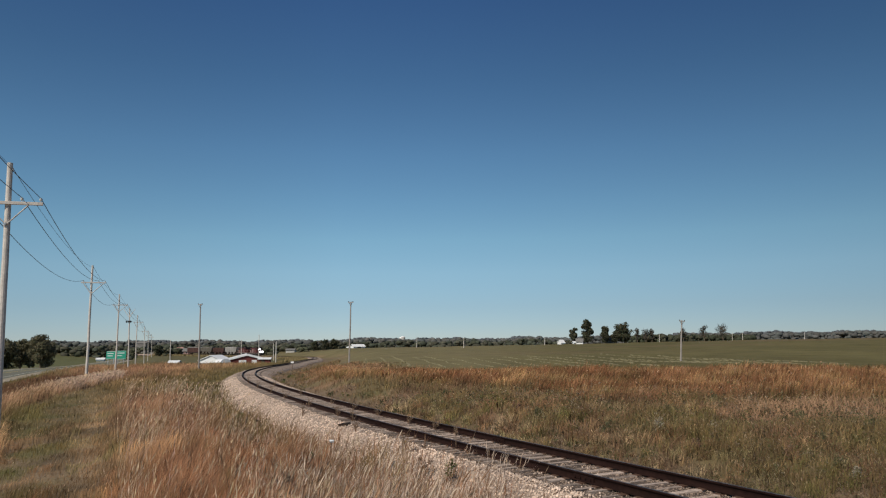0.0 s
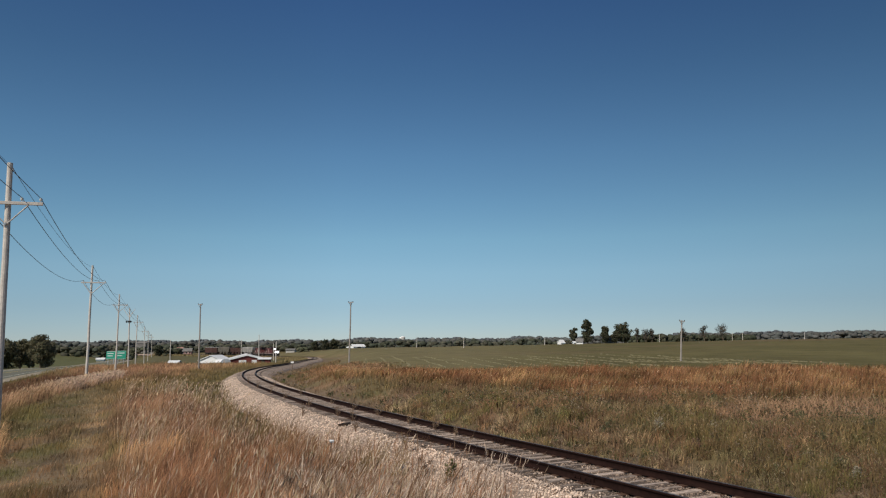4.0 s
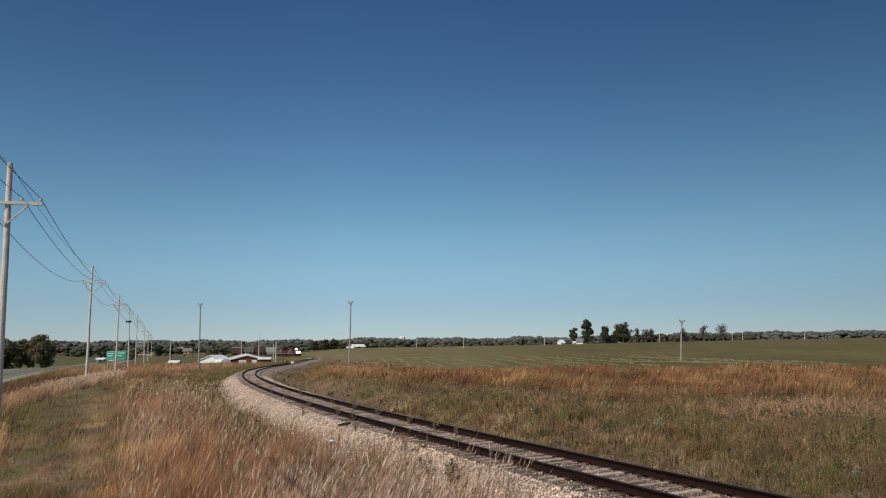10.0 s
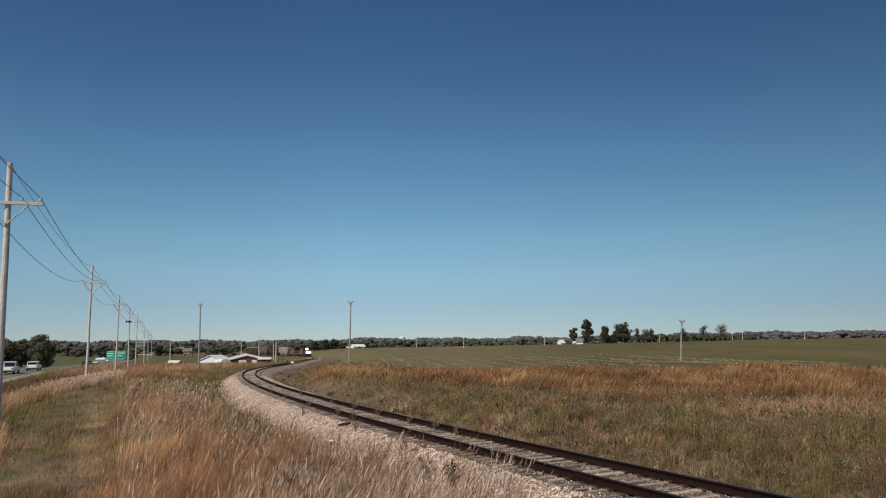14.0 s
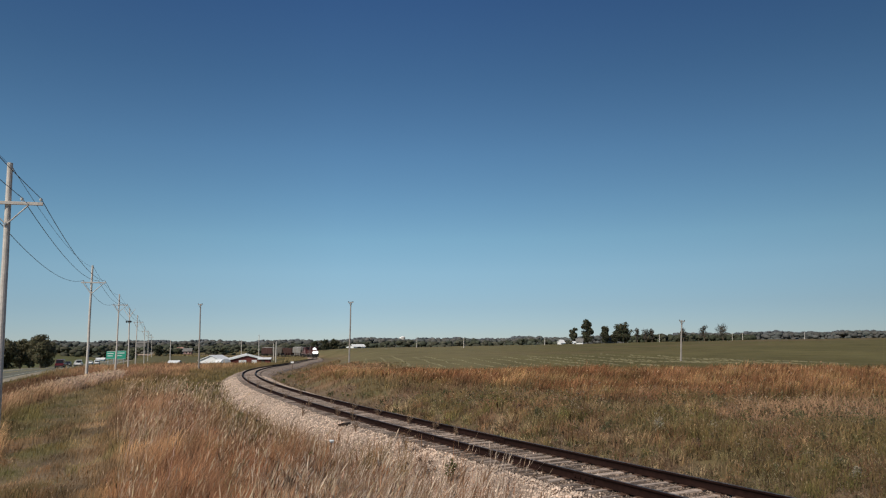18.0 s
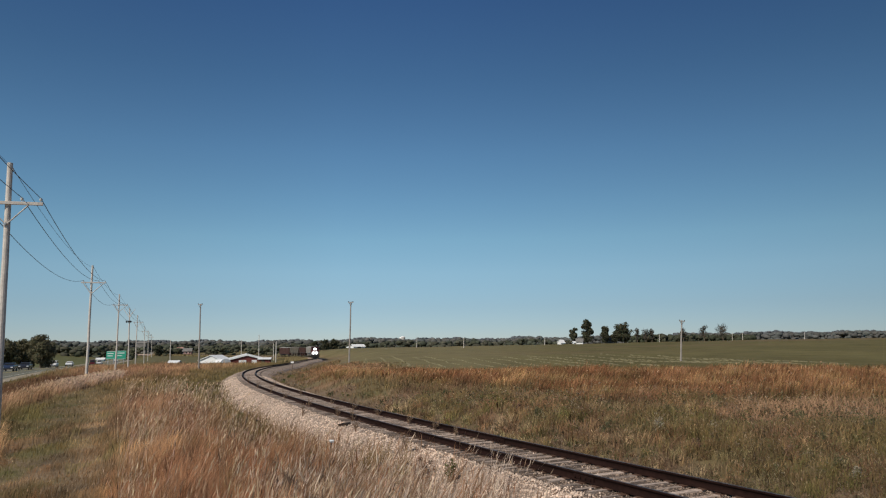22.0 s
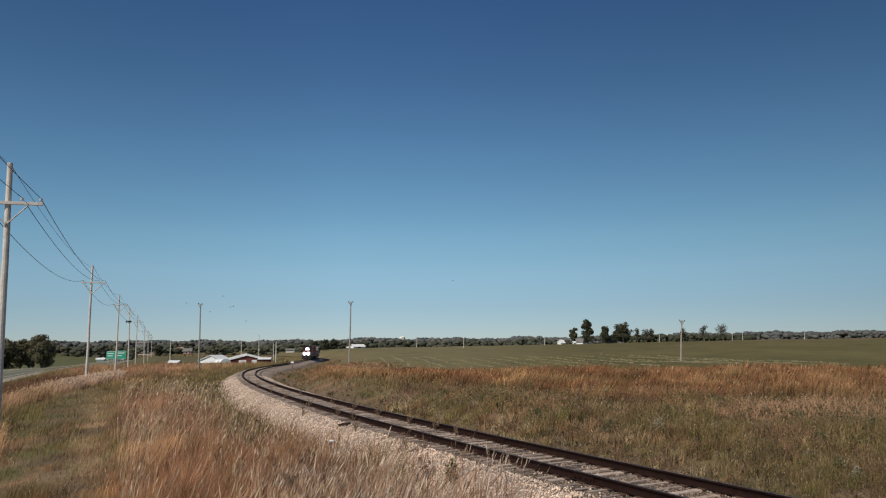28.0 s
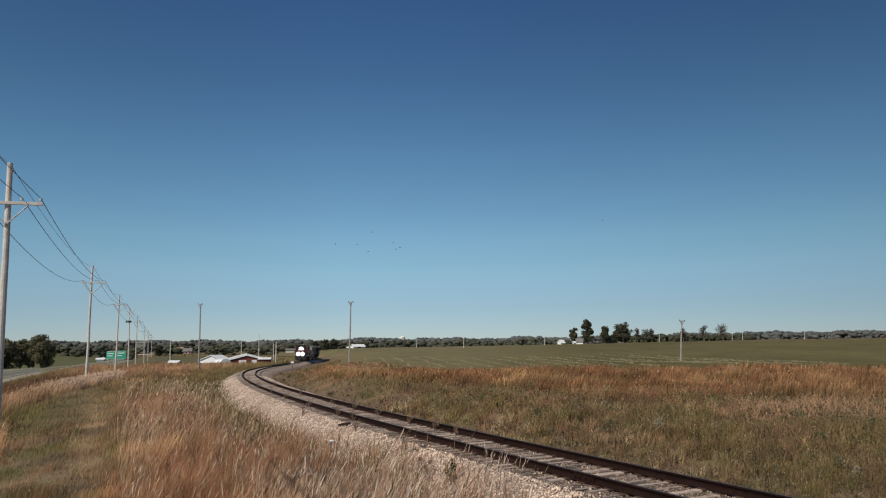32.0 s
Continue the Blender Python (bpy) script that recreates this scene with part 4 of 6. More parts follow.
def build_stones():
    """Loose crushed stone on the shoulders and between the ties."""
    rng = np.random.default_rng(41)
    n = 120000
    s = -4 + 75 * rng.random(n) ** 1.7
    d = rng.uniform(-3.25, 2.6, n)
    keep = (np.abs(d + 0.03) > 1.34) | (rng.random(n) < 0.03)
    s, d = s[keep], d[keep]
    n = len(s)
    up = np.interp(d, [-3.3, -2.75, -1.85, -1.45, 0, 1.40, 1.85, 2.8, 3.2], [-0.98, -0.72, -0.30, -0.215, -0.205, -0.225, -0.33, -0.68, -0.98])
    P = on_line(s, d, up + 0.004)
    P[:, 2] += ripple(P[:, 0], P[:, 1], 0.35, 2) * 0.022 + ripple(P[:, 0], P[:, 1], 2.2, 4) * 0.03 * (np.abs(d) > 1.45)
    size = 0.013 + 0.026 * rng.random(n) ** 1.5
    o = np.array([(1, 0, 0), (-1, 0, 0), (0, 1, 0), (0, -1, 0), (0, 0, 1), (0, 0, -1)], float)
    V = o[None] * rng.uniform(0.6, 1.3, (n, 6, 1)) * size[:, None, None]
    a, b = rng.uniform(0, 6.28, n), rng.uniform(0, 6.28, n)
    ca, sa, cb, sb = np.cos(a), np.sin(a), np.cos(b), np.sin(b)
    x, y, z = V[..., 0].copy(), V[..., 1].copy(), V[..., 2].copy()
    y, z = y * cb[:, None] - z * sb[:, None], y * sb[:, None] + z * cb[:, None]
    x, y = x * ca[:, None] - y * sa[:, None], x * sa[:, None] + y * ca[:, None]
    V = np.stack([x, y, z], -1) + P[:, None]
    f = np.array([(0, 2, 4), (2, 1, 4), (1, 3, 4), (3, 0, 4), (2, 0, 5), (1, 2, 5), (3, 1, 5), (0, 3, 5)])
    F = (np.arange(n)[:, None, None] * 6 + f[None]).reshape(-1, 3)
    ob = from_arrays("loose_ballast", V.reshape(-1, 3), [F], M["stone"])
    ob.parent = TRACK
    ob["kind"] = "stuff"
    # smaller dirty stone in the gaps between the ties
    n = 42000
    s, d = -4 + 60 * rng.random(n) ** 1.6, rng.uniform(-1.36, 1.4, n)
    P = on_line(s, d, np.interp(d, [-1.36, -0.5, 0, 0.5, 1.4], [-0.222, -0.2, -0.194, -0.2, -0.217]))
    V = o[None] * rng.uniform(0.5, 1.4, (n, 6, 1)) * (0.010 + 0.018 * rng.random((n, 1, 1)) ** 1.5) @ np.array([(0.8, 0.6, 0), (-0.48, 0.64, 0.6), (0.36, -0.48, 0.8)]) + P[:, None]
    F = (np.arange(n)[:, None, None] * 6 + f[None]).reshape(-1, 3)
    ob = from_arrays("crib_stone", V.reshape(-1, 3), [F], M["crib_stone"])
    ob.parent = TRACK
    ob["kind"] = "stuff"


build_stones()


# ---- utility poles and wires ----
def utility_pole(name, x, y, height, lean, arm_turn, label, group, arm=2.44, top="arm", radius=0.15):
    z = ground_at(x, y) - 0.05
    p = thing(name, pose(x, y, z, 0, lean, 0), label, "utility pole", group)
    bm = bmesh.new()
    rng = random.Random(int(x * 10))
    pts = [(rng.uniform(-0.02, 0.02) * (0 < i < 6), rng.uniform(-0.02, 0.02) * (0 < i < 6), height * i / 6) for i in range(7)]
    tube(bm, pts, [radius * (1 - 0.35 * i / 6) for i in range(7)], 12)
    part("shaft", bm, M["dark_pole" if top == "tee" else "pole"], p, smooth=False)
    turn = Matrix.Rotation(radians(arm_turn), 4, "Z")
    if top == "arm":
        za = height - (1.62 if y < 40 else 1.9)
        bm = bmesh.new()
        shift = 0.0 if y < 40 else 0.2
        box(bm, -arm / 2 + shift, arm / 2 + shift, -0.17, -0.06, za - 0.06, za + 0.06, 0.01)
        bmesh.ops.transform(bm, matrix=turn, verts=bm.verts)
        part("crossarm", bm, M["pole"], p)
        reach, drop = (0.74, 0.86) if y < 40 else (1.02, 1.25)
        for sx in (-1, 1):
            bm = rod([turn @ Vector((sx * reach + shift, -0.13, za - 0.05)), turn @ Vector((0, -0.12, za - drop))], 0.026 if y < 40 else 0.045, 6)
            part("brace", bm, M["pole"], p)
        for ix in (-arm * 0.41, arm * 0.20, arm / 2 - 0.08):
            bm = bmesh.new()
            c = turn @ Vector((ix + shift, -0.115, za + 0.06))
            tube(bm, [c, c + Vector((0, 0, 0.06)), c + Vector((0, 0, 0.07)), c + Vector((0, 0, 0.13)), c + Vector((0, 0, 0.18))], [0.016, 0.016, 0.055, 0.06, 0.028], 10)
            part("insulator", bm, M["ceramic"], p, "pale glazed insulator")
        bm = bmesh.new()
        box(bm, -0.05, 0.05, -0.16, -0.10, za - 0.9, za - 0.78)
        part("bracket", bm, M["steel"], p)
        c = Vector((0.11, -0.05, height - 0.32))
        bm = rod([c, c + Vector((0.05, 0, 0)), c + Vector((0.055, 0, 0.1))], [0.02, 0.045, 0.03], 8)
        part("insulator", bm, M["ceramic"], p)
    elif top == "tee":
        bm = bmesh.new()
        box(bm, -0.45, 0.45, -0.15, -0.05, height - 0.22, height - 0.10, 0.01)
        bmesh.ops.transform(bm, matrix=turn, verts=bm.verts)
        part("crossarm", bm, M["dark_pole"], p)
        for ix in (-0.38, 0.38):
            c = turn @ Vector((ix, -0.1, height - 0.10))
            bm = rod([c, c + Vector((0, 0, 0.05)), c + Vector((0, 0, 0.06)), c + Vector((0, 0, 0.16))], [0.03, 0.03, 0.10, 0.06], 10)
            part("insulator", bm, M["loco_black"], p)
        bm = rod([turn @ Vector((0.30, -0.1, height - 0.2)), (0, -0.09, height - 0.75)], 0.025, 6)
        part("brace", bm, M["loco_black"], p)
        bm = rod([turn @ Vector((-0.30, -0.1, height - 0.2)), (0, -0.09, height - 0.75)], 0.025, 6)
        part("brace", bm, M["loco_black"], p)
    elif top == "drum":
        bm = bmesh.new()
        bm.free()
        for cx in (-0.42, 0.0, 0.42):
            bm = rod([(cx, -0.3, height - 3.05), (cx, -0.3, height - 3.0), (cx, -0.3, height - 2.7), (cx, -0.3, height - 2.65)], [0.10, 0.14, 0.14, 0.10], 12)
            part("transformer", bm, M["loco_black"], p, "dark transformer can")
        part("mount", boxes((-0.6, 0.6, -0.2, -0.1, height - 2.95, height - 2.83)), M["dark_pole"], p)
        for sx in (-1, 1):
            bm = rod([(0, -0.05, height - 2.0), (sx * 1.1, -0.05, height - 0.4)], 0.05, 6)
            part("strut", bm, M["pole"], p)
        for sx in (-1, 1):
            bm = rod([(sx * 1.1, -0.05, height - 0.4), (sx * 1.1, -0.05, height - 0.2)], [0.05, 0.035], 8)
            part("insulator", bm, M["ceramic"], p)
    return p


def place(px, py, dist):
    """World point on one line of sight, dist metres ahead."""
    v = VIEW.to_3x3() @ Vector(((px - 784) / 1200, (441 - py) / 1200, -1))
    return EYE + v * (dist / v.y)


def standing(px, py, foot, dist):
    """Base, height and lean of a pole whose top and foot lie on those lines of sight."""
    top, low = place(px, py, dist), place(*foot, dist)
    z = ground_at(low.x, dist) - 0.05
    k = (z - low.z) / (top.z - low.z)
    x = low.x + (top.x - low.x) * k
    return x, dist, math.hypot(top.z - z, top.x - x), math.degrees(math.atan2(top.x - x, top.z - z))


POLE_LINE = [standing(*a) for a in ((18, 289, (-4, 680), 26.0), (164, 470, (153, 657), 74.0), (211.5, 521, (205, 640), 118.0), (243.5, 558, (240, 632), 182.0), (256, 578, (255, 625), 255.0), (263, 587, (262, 620), 330.0), (268, 592, (268, 616), 410.0))]


def wire(name, a, b, sag, radius, label):
    bm = bmesh.new()
    a, b = Vector(a), Vector(b)
    pts = []
    for i in range(25):
        t = i / 24
        p = a.lerp(b, t)
        p.z -= sag * 4 * t * (1 - t)
        pts.append(p)
    tube(bm, pts, radius, 5, False)
    ob = mesh_object(name, bm, M["wire"])
    return tagged(ob, label, "power line", "wires of the pole line")


def build_poles():
    turn = 21
    tops = []
    before = (POLE_LINE[0][0] + 15.9, POLE_LINE[0][1] - 38, 10.4, 0)
    for i, (x, y, h, lean) in enumerate([before] + POLE_LINE):
        if i:
            utility_pole("utility_pole", x, y, h, lean, turn, "grey weathered wooden utility pole with crossarm and braces", "roadside pole line")
        z = ground_at(x, y) - 0.05
        m = pose(x, y, z, 0, lean, 0)
        r = Matrix.Rotation(radians(turn), 4, "Z")
        tops.append([m @ (r @ Vector((ix + (0.0 if y < 40 else 0.2), -0.115, h - (1.40 if y < 40 else 1.68)))) for ix in (-1.0, 0.49, 1.14)] + [m @ Vector((0.16, -0.05, h - 0.24))])
    for k, (a, b) in enumerate(zip(tops, tops[1:])):
        for j in range(4):
            sag = (0.62 if k == 0 else 1.0) * (1.15, 0.85, 0.8, 0.75)[j]
            wire("power_wire", a[j], b[j], sag, (0.013 if j < 3 else 0.007) + 0.003 * k, "thin dark sagging power wire between the poles")
    x, y, h, lean = standing(229.5, 545, (227, 637), 140)
    utility_pole("utility_pole", x, y, h, lean, 21, "grey pole with a transformer and two raised struts", "roadside pole line", top="drum")


build_poles()


def field_poles():
    for px, top, foot, dist in ((355, 538, (352, 636), 122), (621, 534, (618, 638), 117), (1206.5, 567, (1205, 642), 104), (821, 598, (820.5, 620), 330), (738, 598, (737.5, 613), 420), (458.5, 593, (458, 630), 300), (427.5, 602, (427, 628), 340),
                                (302, 602, (301, 635), 260), (489, 604, (488, 640), 250), (484, 607, (484, 638), 300), (964, 598, (964, 608), 430), (1167, 591, (1167, 604), 460), (1296, 589, (1296, 604), 470), (1314, 589, (1314, 604), 480), (1424, 588, (1424, 602), 500)):
        x, y, h, lean = standing(px, top, foot, dist)
        near = dist < 200
        utility_pole("field_pole", x, y, h, lean, random.Random(px).uniform(-20, 20), "slim weathered wooden pole with a short dark crossarm", "field poles", top="tee" if near else "plain", radius=0.15 if near else 0.2)


field_poles()


# ---- highway ----
def build_road():
    s = np.arange(-140, 1400, 6.0)

    def strip(name, s, a, b, up, mat, label, thick=0.0):
        P = np.stack([np.concatenate([road_xy(t, q), [road_z(t) + up]]) for t in s for q in (a, b)])
        i = np.arange(len(s) - 1)[:, None] * 2
        F = i + np.array([[0, 1, 3, 2]])
        ob = from_arrays(name, P, [F], mat)
        return tagged(ob, label, "road", kind="structure")

    strip("road_shoulder", s, -6.6, 6.6, 0.0, M["shoulder"], "pale gravel shoulder of the highway")
    strip("road", s, -4.6, 4.6, 0.03, M["asphalt"], "two-lane grey asphalt highway")
    strip("road_marking", s, -3.71, -3.59, 0.036, M["line"], "white edge line")
    strip("road_marking", s, 3.59, 3.71, 0.036, M["line"], "white edge line")
    strip("road_marking", s, -0.2, -0.08, 0.036, M["yellow"], "yellow centre line")
    strip("road_marking", s, 0.08, 0.2, 0.036, M["yellow"], "yellow centre line")


build_road()


# ---- trees ----
def leaf_cloud(centres, radii, n, size, seed, colours):
    rng = np.random.default_rng(seed)
    c = np.asarray(centres, float)
    r = np.asarray(radii, float)
    k = rng.choice(len(c), n, p=(r ** 2).prod(1) ** 0.5 / ((r ** 2).prod(1) ** 0.5).sum())
    d = rng.normal(size=(n, 3))
    d /= np.linalg.norm(d, axis=1)[:, None]
    P = c[k] + d * r[k] * (rng.random(n) ** 0.3)[:, None]
    face = d + rng.normal(0, 0.45, (n, 3))
    face /= np.linalg.norm(face, axis=1)[:, None]
    t1 = np.cross(face, rng.normal(size=(n, 3)))
    t1 /= np.linalg.norm(t1, axis=1)[:, None] + 1e-6
    t2 = np.cross(face, t1)
    q = (size * rng.uniform(0.5, 1.3, n))[:, None]
    V = np.stack([P - t1 * q, P - t2 * q * 0.6, P + t1 * q, P + t2 * q * 0.6], 1).reshape(-1, 3)
    F = np.arange(n)[:, None] * 4 + np.arange(4)[None]
    col = np.asarray(colours)[rng.integers(0, len(colours), n)] * rng.uniform(0.55, 1.4, (n, 1))
    return V, F, np.repeat(col, 4, 0)


GREEN = [(0.085, 0.098, 0.062), (0.075, 0.090, 0.055), (0.10, 0.098, 0.062), (0.12, 0.10, 0.065)]


def tree(x, y, height, spread, seed, label, n=2600, colours=GREEN, shape="round", low=0.18, bare=False, leaf=None):
    rng = random.Random(seed)
    z = ground_at(x, y) - 0.1
    t = thing("tree", pose(x, y, z), label, "tree", "trees")
    bm = bmesh.new()
    bend = [(rng.uniform(-0.03, 0.03) * height * i / 5, rng.uniform(-0.03, 0.03) * height * i / 5, height * 0.85 * i / 5) for i in range(6)]
    r0 = height * 0.03
    tube(bm, bend, [r0 * (1 - 0.16 * i) for i in range(6)], 8)
    ends = []
    for i in range(11 if not bare else 22):
        f = rng.uniform(max(0.2, low), 0.85)
        a = Vector(bend[min(5, int(f * 5))]).lerp(Vector(bend[min(5, int(f * 5) + 1)]), f * 5 % 1)
        an, ln = rng.uniform(0, 6.28), spread * rng.uniform(0.45, 0.95) * (1.1 - 0.5 * f)
        e = a + Vector((math.cos(an) * ln, math.sin(an) * ln, height * rng.uniform(0.05, 0.2)))
        mid = a.lerp(e, 0.5) + Vector((0, 0, height * 0.03))
        tube(bm, [a, mid, e], [r0 * 0.45, r0 * 0.28, r0 * 0.1], 5)
        ends.append(e)
        if bare:
            for _ in range(5):
                e2 = mid + Vector((rng.uniform(-1, 1), rng.uniform(-1, 1), rng.uniform(0.3, 1.2))) * spread * 0.35
                tube(bm, [mid.lerp(e, rng.random()), e2], [r0 * 0.14, r0 * 0.04], 4)
    part("trunk", bm, M["bark"], t)
    centres, radii = [], []
    lobes = 14
    for i in range(lobes):
        if shape == "round":
            f = low + 0.07 + (0.9 - low - 0.07) * (i + rng.random()) / lobes
            wdt = spread * math.sin(math.pi * min(0.92, max(0.12, (f - low * 0.6) / (1.04 - low * 0.6)))) ** 0.6
        else:
            f = low + 0.1 + (0.95 - low - 0.1) * (i + rng.random()) / lobes
            wdt = spread * (0.75 + 0.35 * math.sin(math.pi * f))
        an, rr = rng.uniform(0, 6.28), wdt * rng.uniform(0.15, 0.6)
        centres.append((math.cos(an) * rr, math.sin(an) * rr, height * f))
        q = wdt * rng.uniform(0.42, 0.6)
        radii.append((q, q, min(q * 0.85, height * 0.16)))
    for e in ends[:8]:
        q = spread * rng.uniform(0.18, 0.3)
        centres.append(tuple(e))
        radii.append((q, q, q * 0.8))
    V, F, C = leaf_cloud(centres, radii, n if not bare else n // 3, leaf or height * 0.035, seed, colours)
    crown = from_arrays("crown", V, [F], M["leaf"], C)
    crown.parent = t
    return t


def build_trees():
    def at(px, base, dist):
        p = place(px, base, dist)
        return p.x, p.y

    dark = "dense dark green tree beside the highway"
    for px, dist, top, sp, seed in ((12, 172, 600, 4.0, 1), (36, 178, 599, 3.4, 2), (72, 168, 592, 3.6, 3), (-16, 170, 598, 4.4, 4), (52, 175, 602, 2.6, 5)):
        x, y = at(px, 640, dist)
        tree(x, y, place(px, top, dist).z - ground_at(x, y) + 0.4, sp, seed, dark, 5200, colours=[(0.165, 0.155, 0.095), (0.19, 0.16, 0.10), (0.145, 0.145, 0.085)], low=0.0, leaf=0.26)
    farm = "tall farmyard tree with a dark crown"
    for px, top, wpx, seed, shape in ((1016, 581, 13, 11, "round"), (1040, 569, 17, 12, "tall"), (1072, 579, 16, 13, "round"), (1106, 576, 32, 14, "round"), (1090, 588, 14, 15, "round")):
        x, y = at(px, 606, 438)
        h = (607 - top) / 1200 * 438 + 1.5
        tree(x, y, h, wpx / 1200 * 430 / 2 * 1.35, seed, farm, 4200, shape=shape, low=0.03, leaf=0.5)
    for px, top, wpx, seed in ((1128, 581, 12, 21), (1143, 583, 18, 22), (1154, 583, 12, 23), (1210, 584, 16, 24), (1247, 580, 22, 25), (1280, 579, 26, 26)):
        x, y = at(px, 605, 470)
        h = (606 - top) / 1200 * 470 + 1.5
        tree(x, y, h, wpx / 1200 * 470 / 2, seed, "half-bare tree with thin grey twigs", 1500, bare=True, colours=[(0.14, 0.125, 0.105), (0.11, 0.11, 0.09)], leaf=0.4)
    for px, top, wpx, seed in ((281, 606, 22, 31), (573, 607, 22, 32), (556, 608, 20, 33), (592, 608, 20, 34)):
        x, y = at(px, 620, 420)
        tree(x, y, (624 - top) / 1200 * 420 + 1, wpx / 1200 * 420 / 2, seed, "dark round tree by the farm buildings", 1200, low=0.05, leaf=0.45)


build_trees()


ICO = bmesh.new()
bmesh.ops.create_icosphere(ICO, subdivisions=2, radius=1)
ICO_V, ICO_F = np.array([tuple(v.co) for v in ICO.verts]), np.array([[v.index for v in f.verts] for f in ICO.faces])
ICO.free()


def canopy(name, centres, radii, colours, seed, label, category, leaf, n):
    """Distant woods: crowns as uneven lumps, with loose foliage along them."""
    rng = np.random.default_rng(seed)
    c, r = np.asarray(centres, float), np.asarray(radii, float)
    m, k = len(c), len(ICO_V)
    V = c[:, None] + ICO_V[None] * r[:, None] * rng.uniform(0.80, 1.18, (m, k, 1))
    F = (np.arange(m)[:, None, None] * k + ICO_F[None]).reshape(-1, 3)
    tone = np.asarray(colours)[rng.integers(0, len(colours), m)] * rng.uniform(0.75, 1.25, (m, 1))
    C = np.repeat(tone[:, None], k, 1) * rng.uniform(0.85, 1.15, (m, k, 1))
    LV, LF, LC = leaf_cloud(c, r * 1.06, n, leaf, seed + 1, colours)
    ob = from_arrays(name, np.concatenate([V.reshape(-1, 3), LV]), [F, LF + m * k], M["canopy"], np.concatenate([C.reshape(-1, 3), LC]), smooth=True)
    return tagged(ob, label, category, kind="stuff")


def build_woods():
    """Far wooded ridge along the whole horizon, in two rows."""
    rng = np.random.default_rng(77)
    # greyer, bluer tones with distance: haze put into the leaf colours
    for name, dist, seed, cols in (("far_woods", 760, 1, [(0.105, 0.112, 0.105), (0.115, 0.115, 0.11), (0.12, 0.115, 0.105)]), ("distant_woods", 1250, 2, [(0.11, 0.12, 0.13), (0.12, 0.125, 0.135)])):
        px = np.arange(-160, 1740, 4.0 if dist < 1000 else 3.0)
        top = np.interp(px, [-200, 100, 300, 480, 560, 650, 800, 960, 1000, 1150, 1320, 1568, 1800], [606, 605, 604, 603, 602, 599, 599, 597, 597, 592, 588, 585, 583])
        top = top + 1.5 * np.sin(px / 23 + seed) + 1.2 * np.sin(px / 9.1 + 2 * seed) + rng.uniform(-1.2, 1.2, len(px)) + (1.2 if dist < 1000 else 0)
        cen, rad = [], []
        for a, b in zip(px, top):
            if dist < 1000 and 257 < a < 279:
                continue
            dd = dist + rng.uniform(-50, 50)
            p = place(a, b, dd)
            z0 = ground_at(p.x, p.y)
            hh = max(p.z - z0, 4.0)
            for f in (0.9, *rng.uniform(0.1, 0.95, 6)):
                r = rng.uniform(1.6, 4.2)
                cen.append((p.x + rng.uniform(-4, 4), p.y + rng.uniform(-12, 12) + 14 * f, z0 + hh * f - r * 0.5))
                rad.append((r * rng.uniform(0.9, 1.5), r, r * rng.uniform(0.6, 0.9)))
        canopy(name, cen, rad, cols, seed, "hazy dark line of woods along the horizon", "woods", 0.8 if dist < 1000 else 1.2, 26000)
    # nearer groves and hedges beyond the highway and the barns
    px = np.concatenate([np.arange(-150, 620, 3.2), np.arange(620, 1010, 5.0)])
    cen, rad = [], []
    for a in px:
        if 255 < a < 279:
            continue
        b = np.interp(a, [-150, 250, 420, 620, 640, 1010], [611, 612, 611, 609, 605, 601]) + 2.2 * math.sin(a / 17) + rng.uniform(-2.0, 2.0)
        p = place(a, b, 560 + rng.uniform(-60, 60))
        z0 = ground_at(p.x, p.y)
        hh = max(p.z - z0, 2.5)
        for f in (0.85, *rng.uniform(0.1, 0.9, 4)):
            r = rng.uniform(0.9, 2.6)
            cen.append((p.x + rng.uniform(-2.5, 2.5), p.y + rng.uniform(-8, 8), z0 + hh * f - r * 0.4))
            rad.append((r * rng.uniform(0.9, 1.5), r, r * rng.uniform(0.6, 0.95)))
    canopy("grove", cen, rad, [(0.07, 0.078, 0.058), (0.086, 0.083, 0.062), (0.074, 0.078, 0.054)], 19, "scattered dark groves and hedges below the woods", "trees", 0.5, 22000)
    cen, rad = [], []
    for a in np.concatenate([np.arange(225, 240, 2.6), np.arange(281, 545, 2.6)]):
        if math.sin(a / 13.0) + 0.6 * math.sin(a / 5.1) > 0.15:
            continue
        b = 615 + 1.8 * math.sin(a / 11) + rng.uniform(-2.0, 2.0)
        p = place(a, b, 455 + rng.uniform(-25, 25))
        z0 = ground_at(p.x, p.y)
        hh = max(p.z - z0, 1.8)
        for f in (0.8, *rng.uniform(0.1, 0.85, 3)):
            r = rng.uniform(0.6, 1.7)
            cen.append((p.x + rng.uniform(-2, 2), p.y + rng.uniform(-6, 6), z0 + hh * f - r * 0.4))
            rad.append((r * rng.uniform(0.9, 1.5), r, r * rng.uniform(0.6, 0.95)))
    canopy("hedge", cen, rad, [(0.085, 0.095, 0.065), (0.105, 0.10, 0.07), (0.09, 0.095, 0.06)], 29, "low dark hedge and bushes behind the barns", "hedge", 0.45, 12000)
    # hedgerow behind the field
    px = np.arange(1120, 1330, 2.2)
    cen, rad = [], []
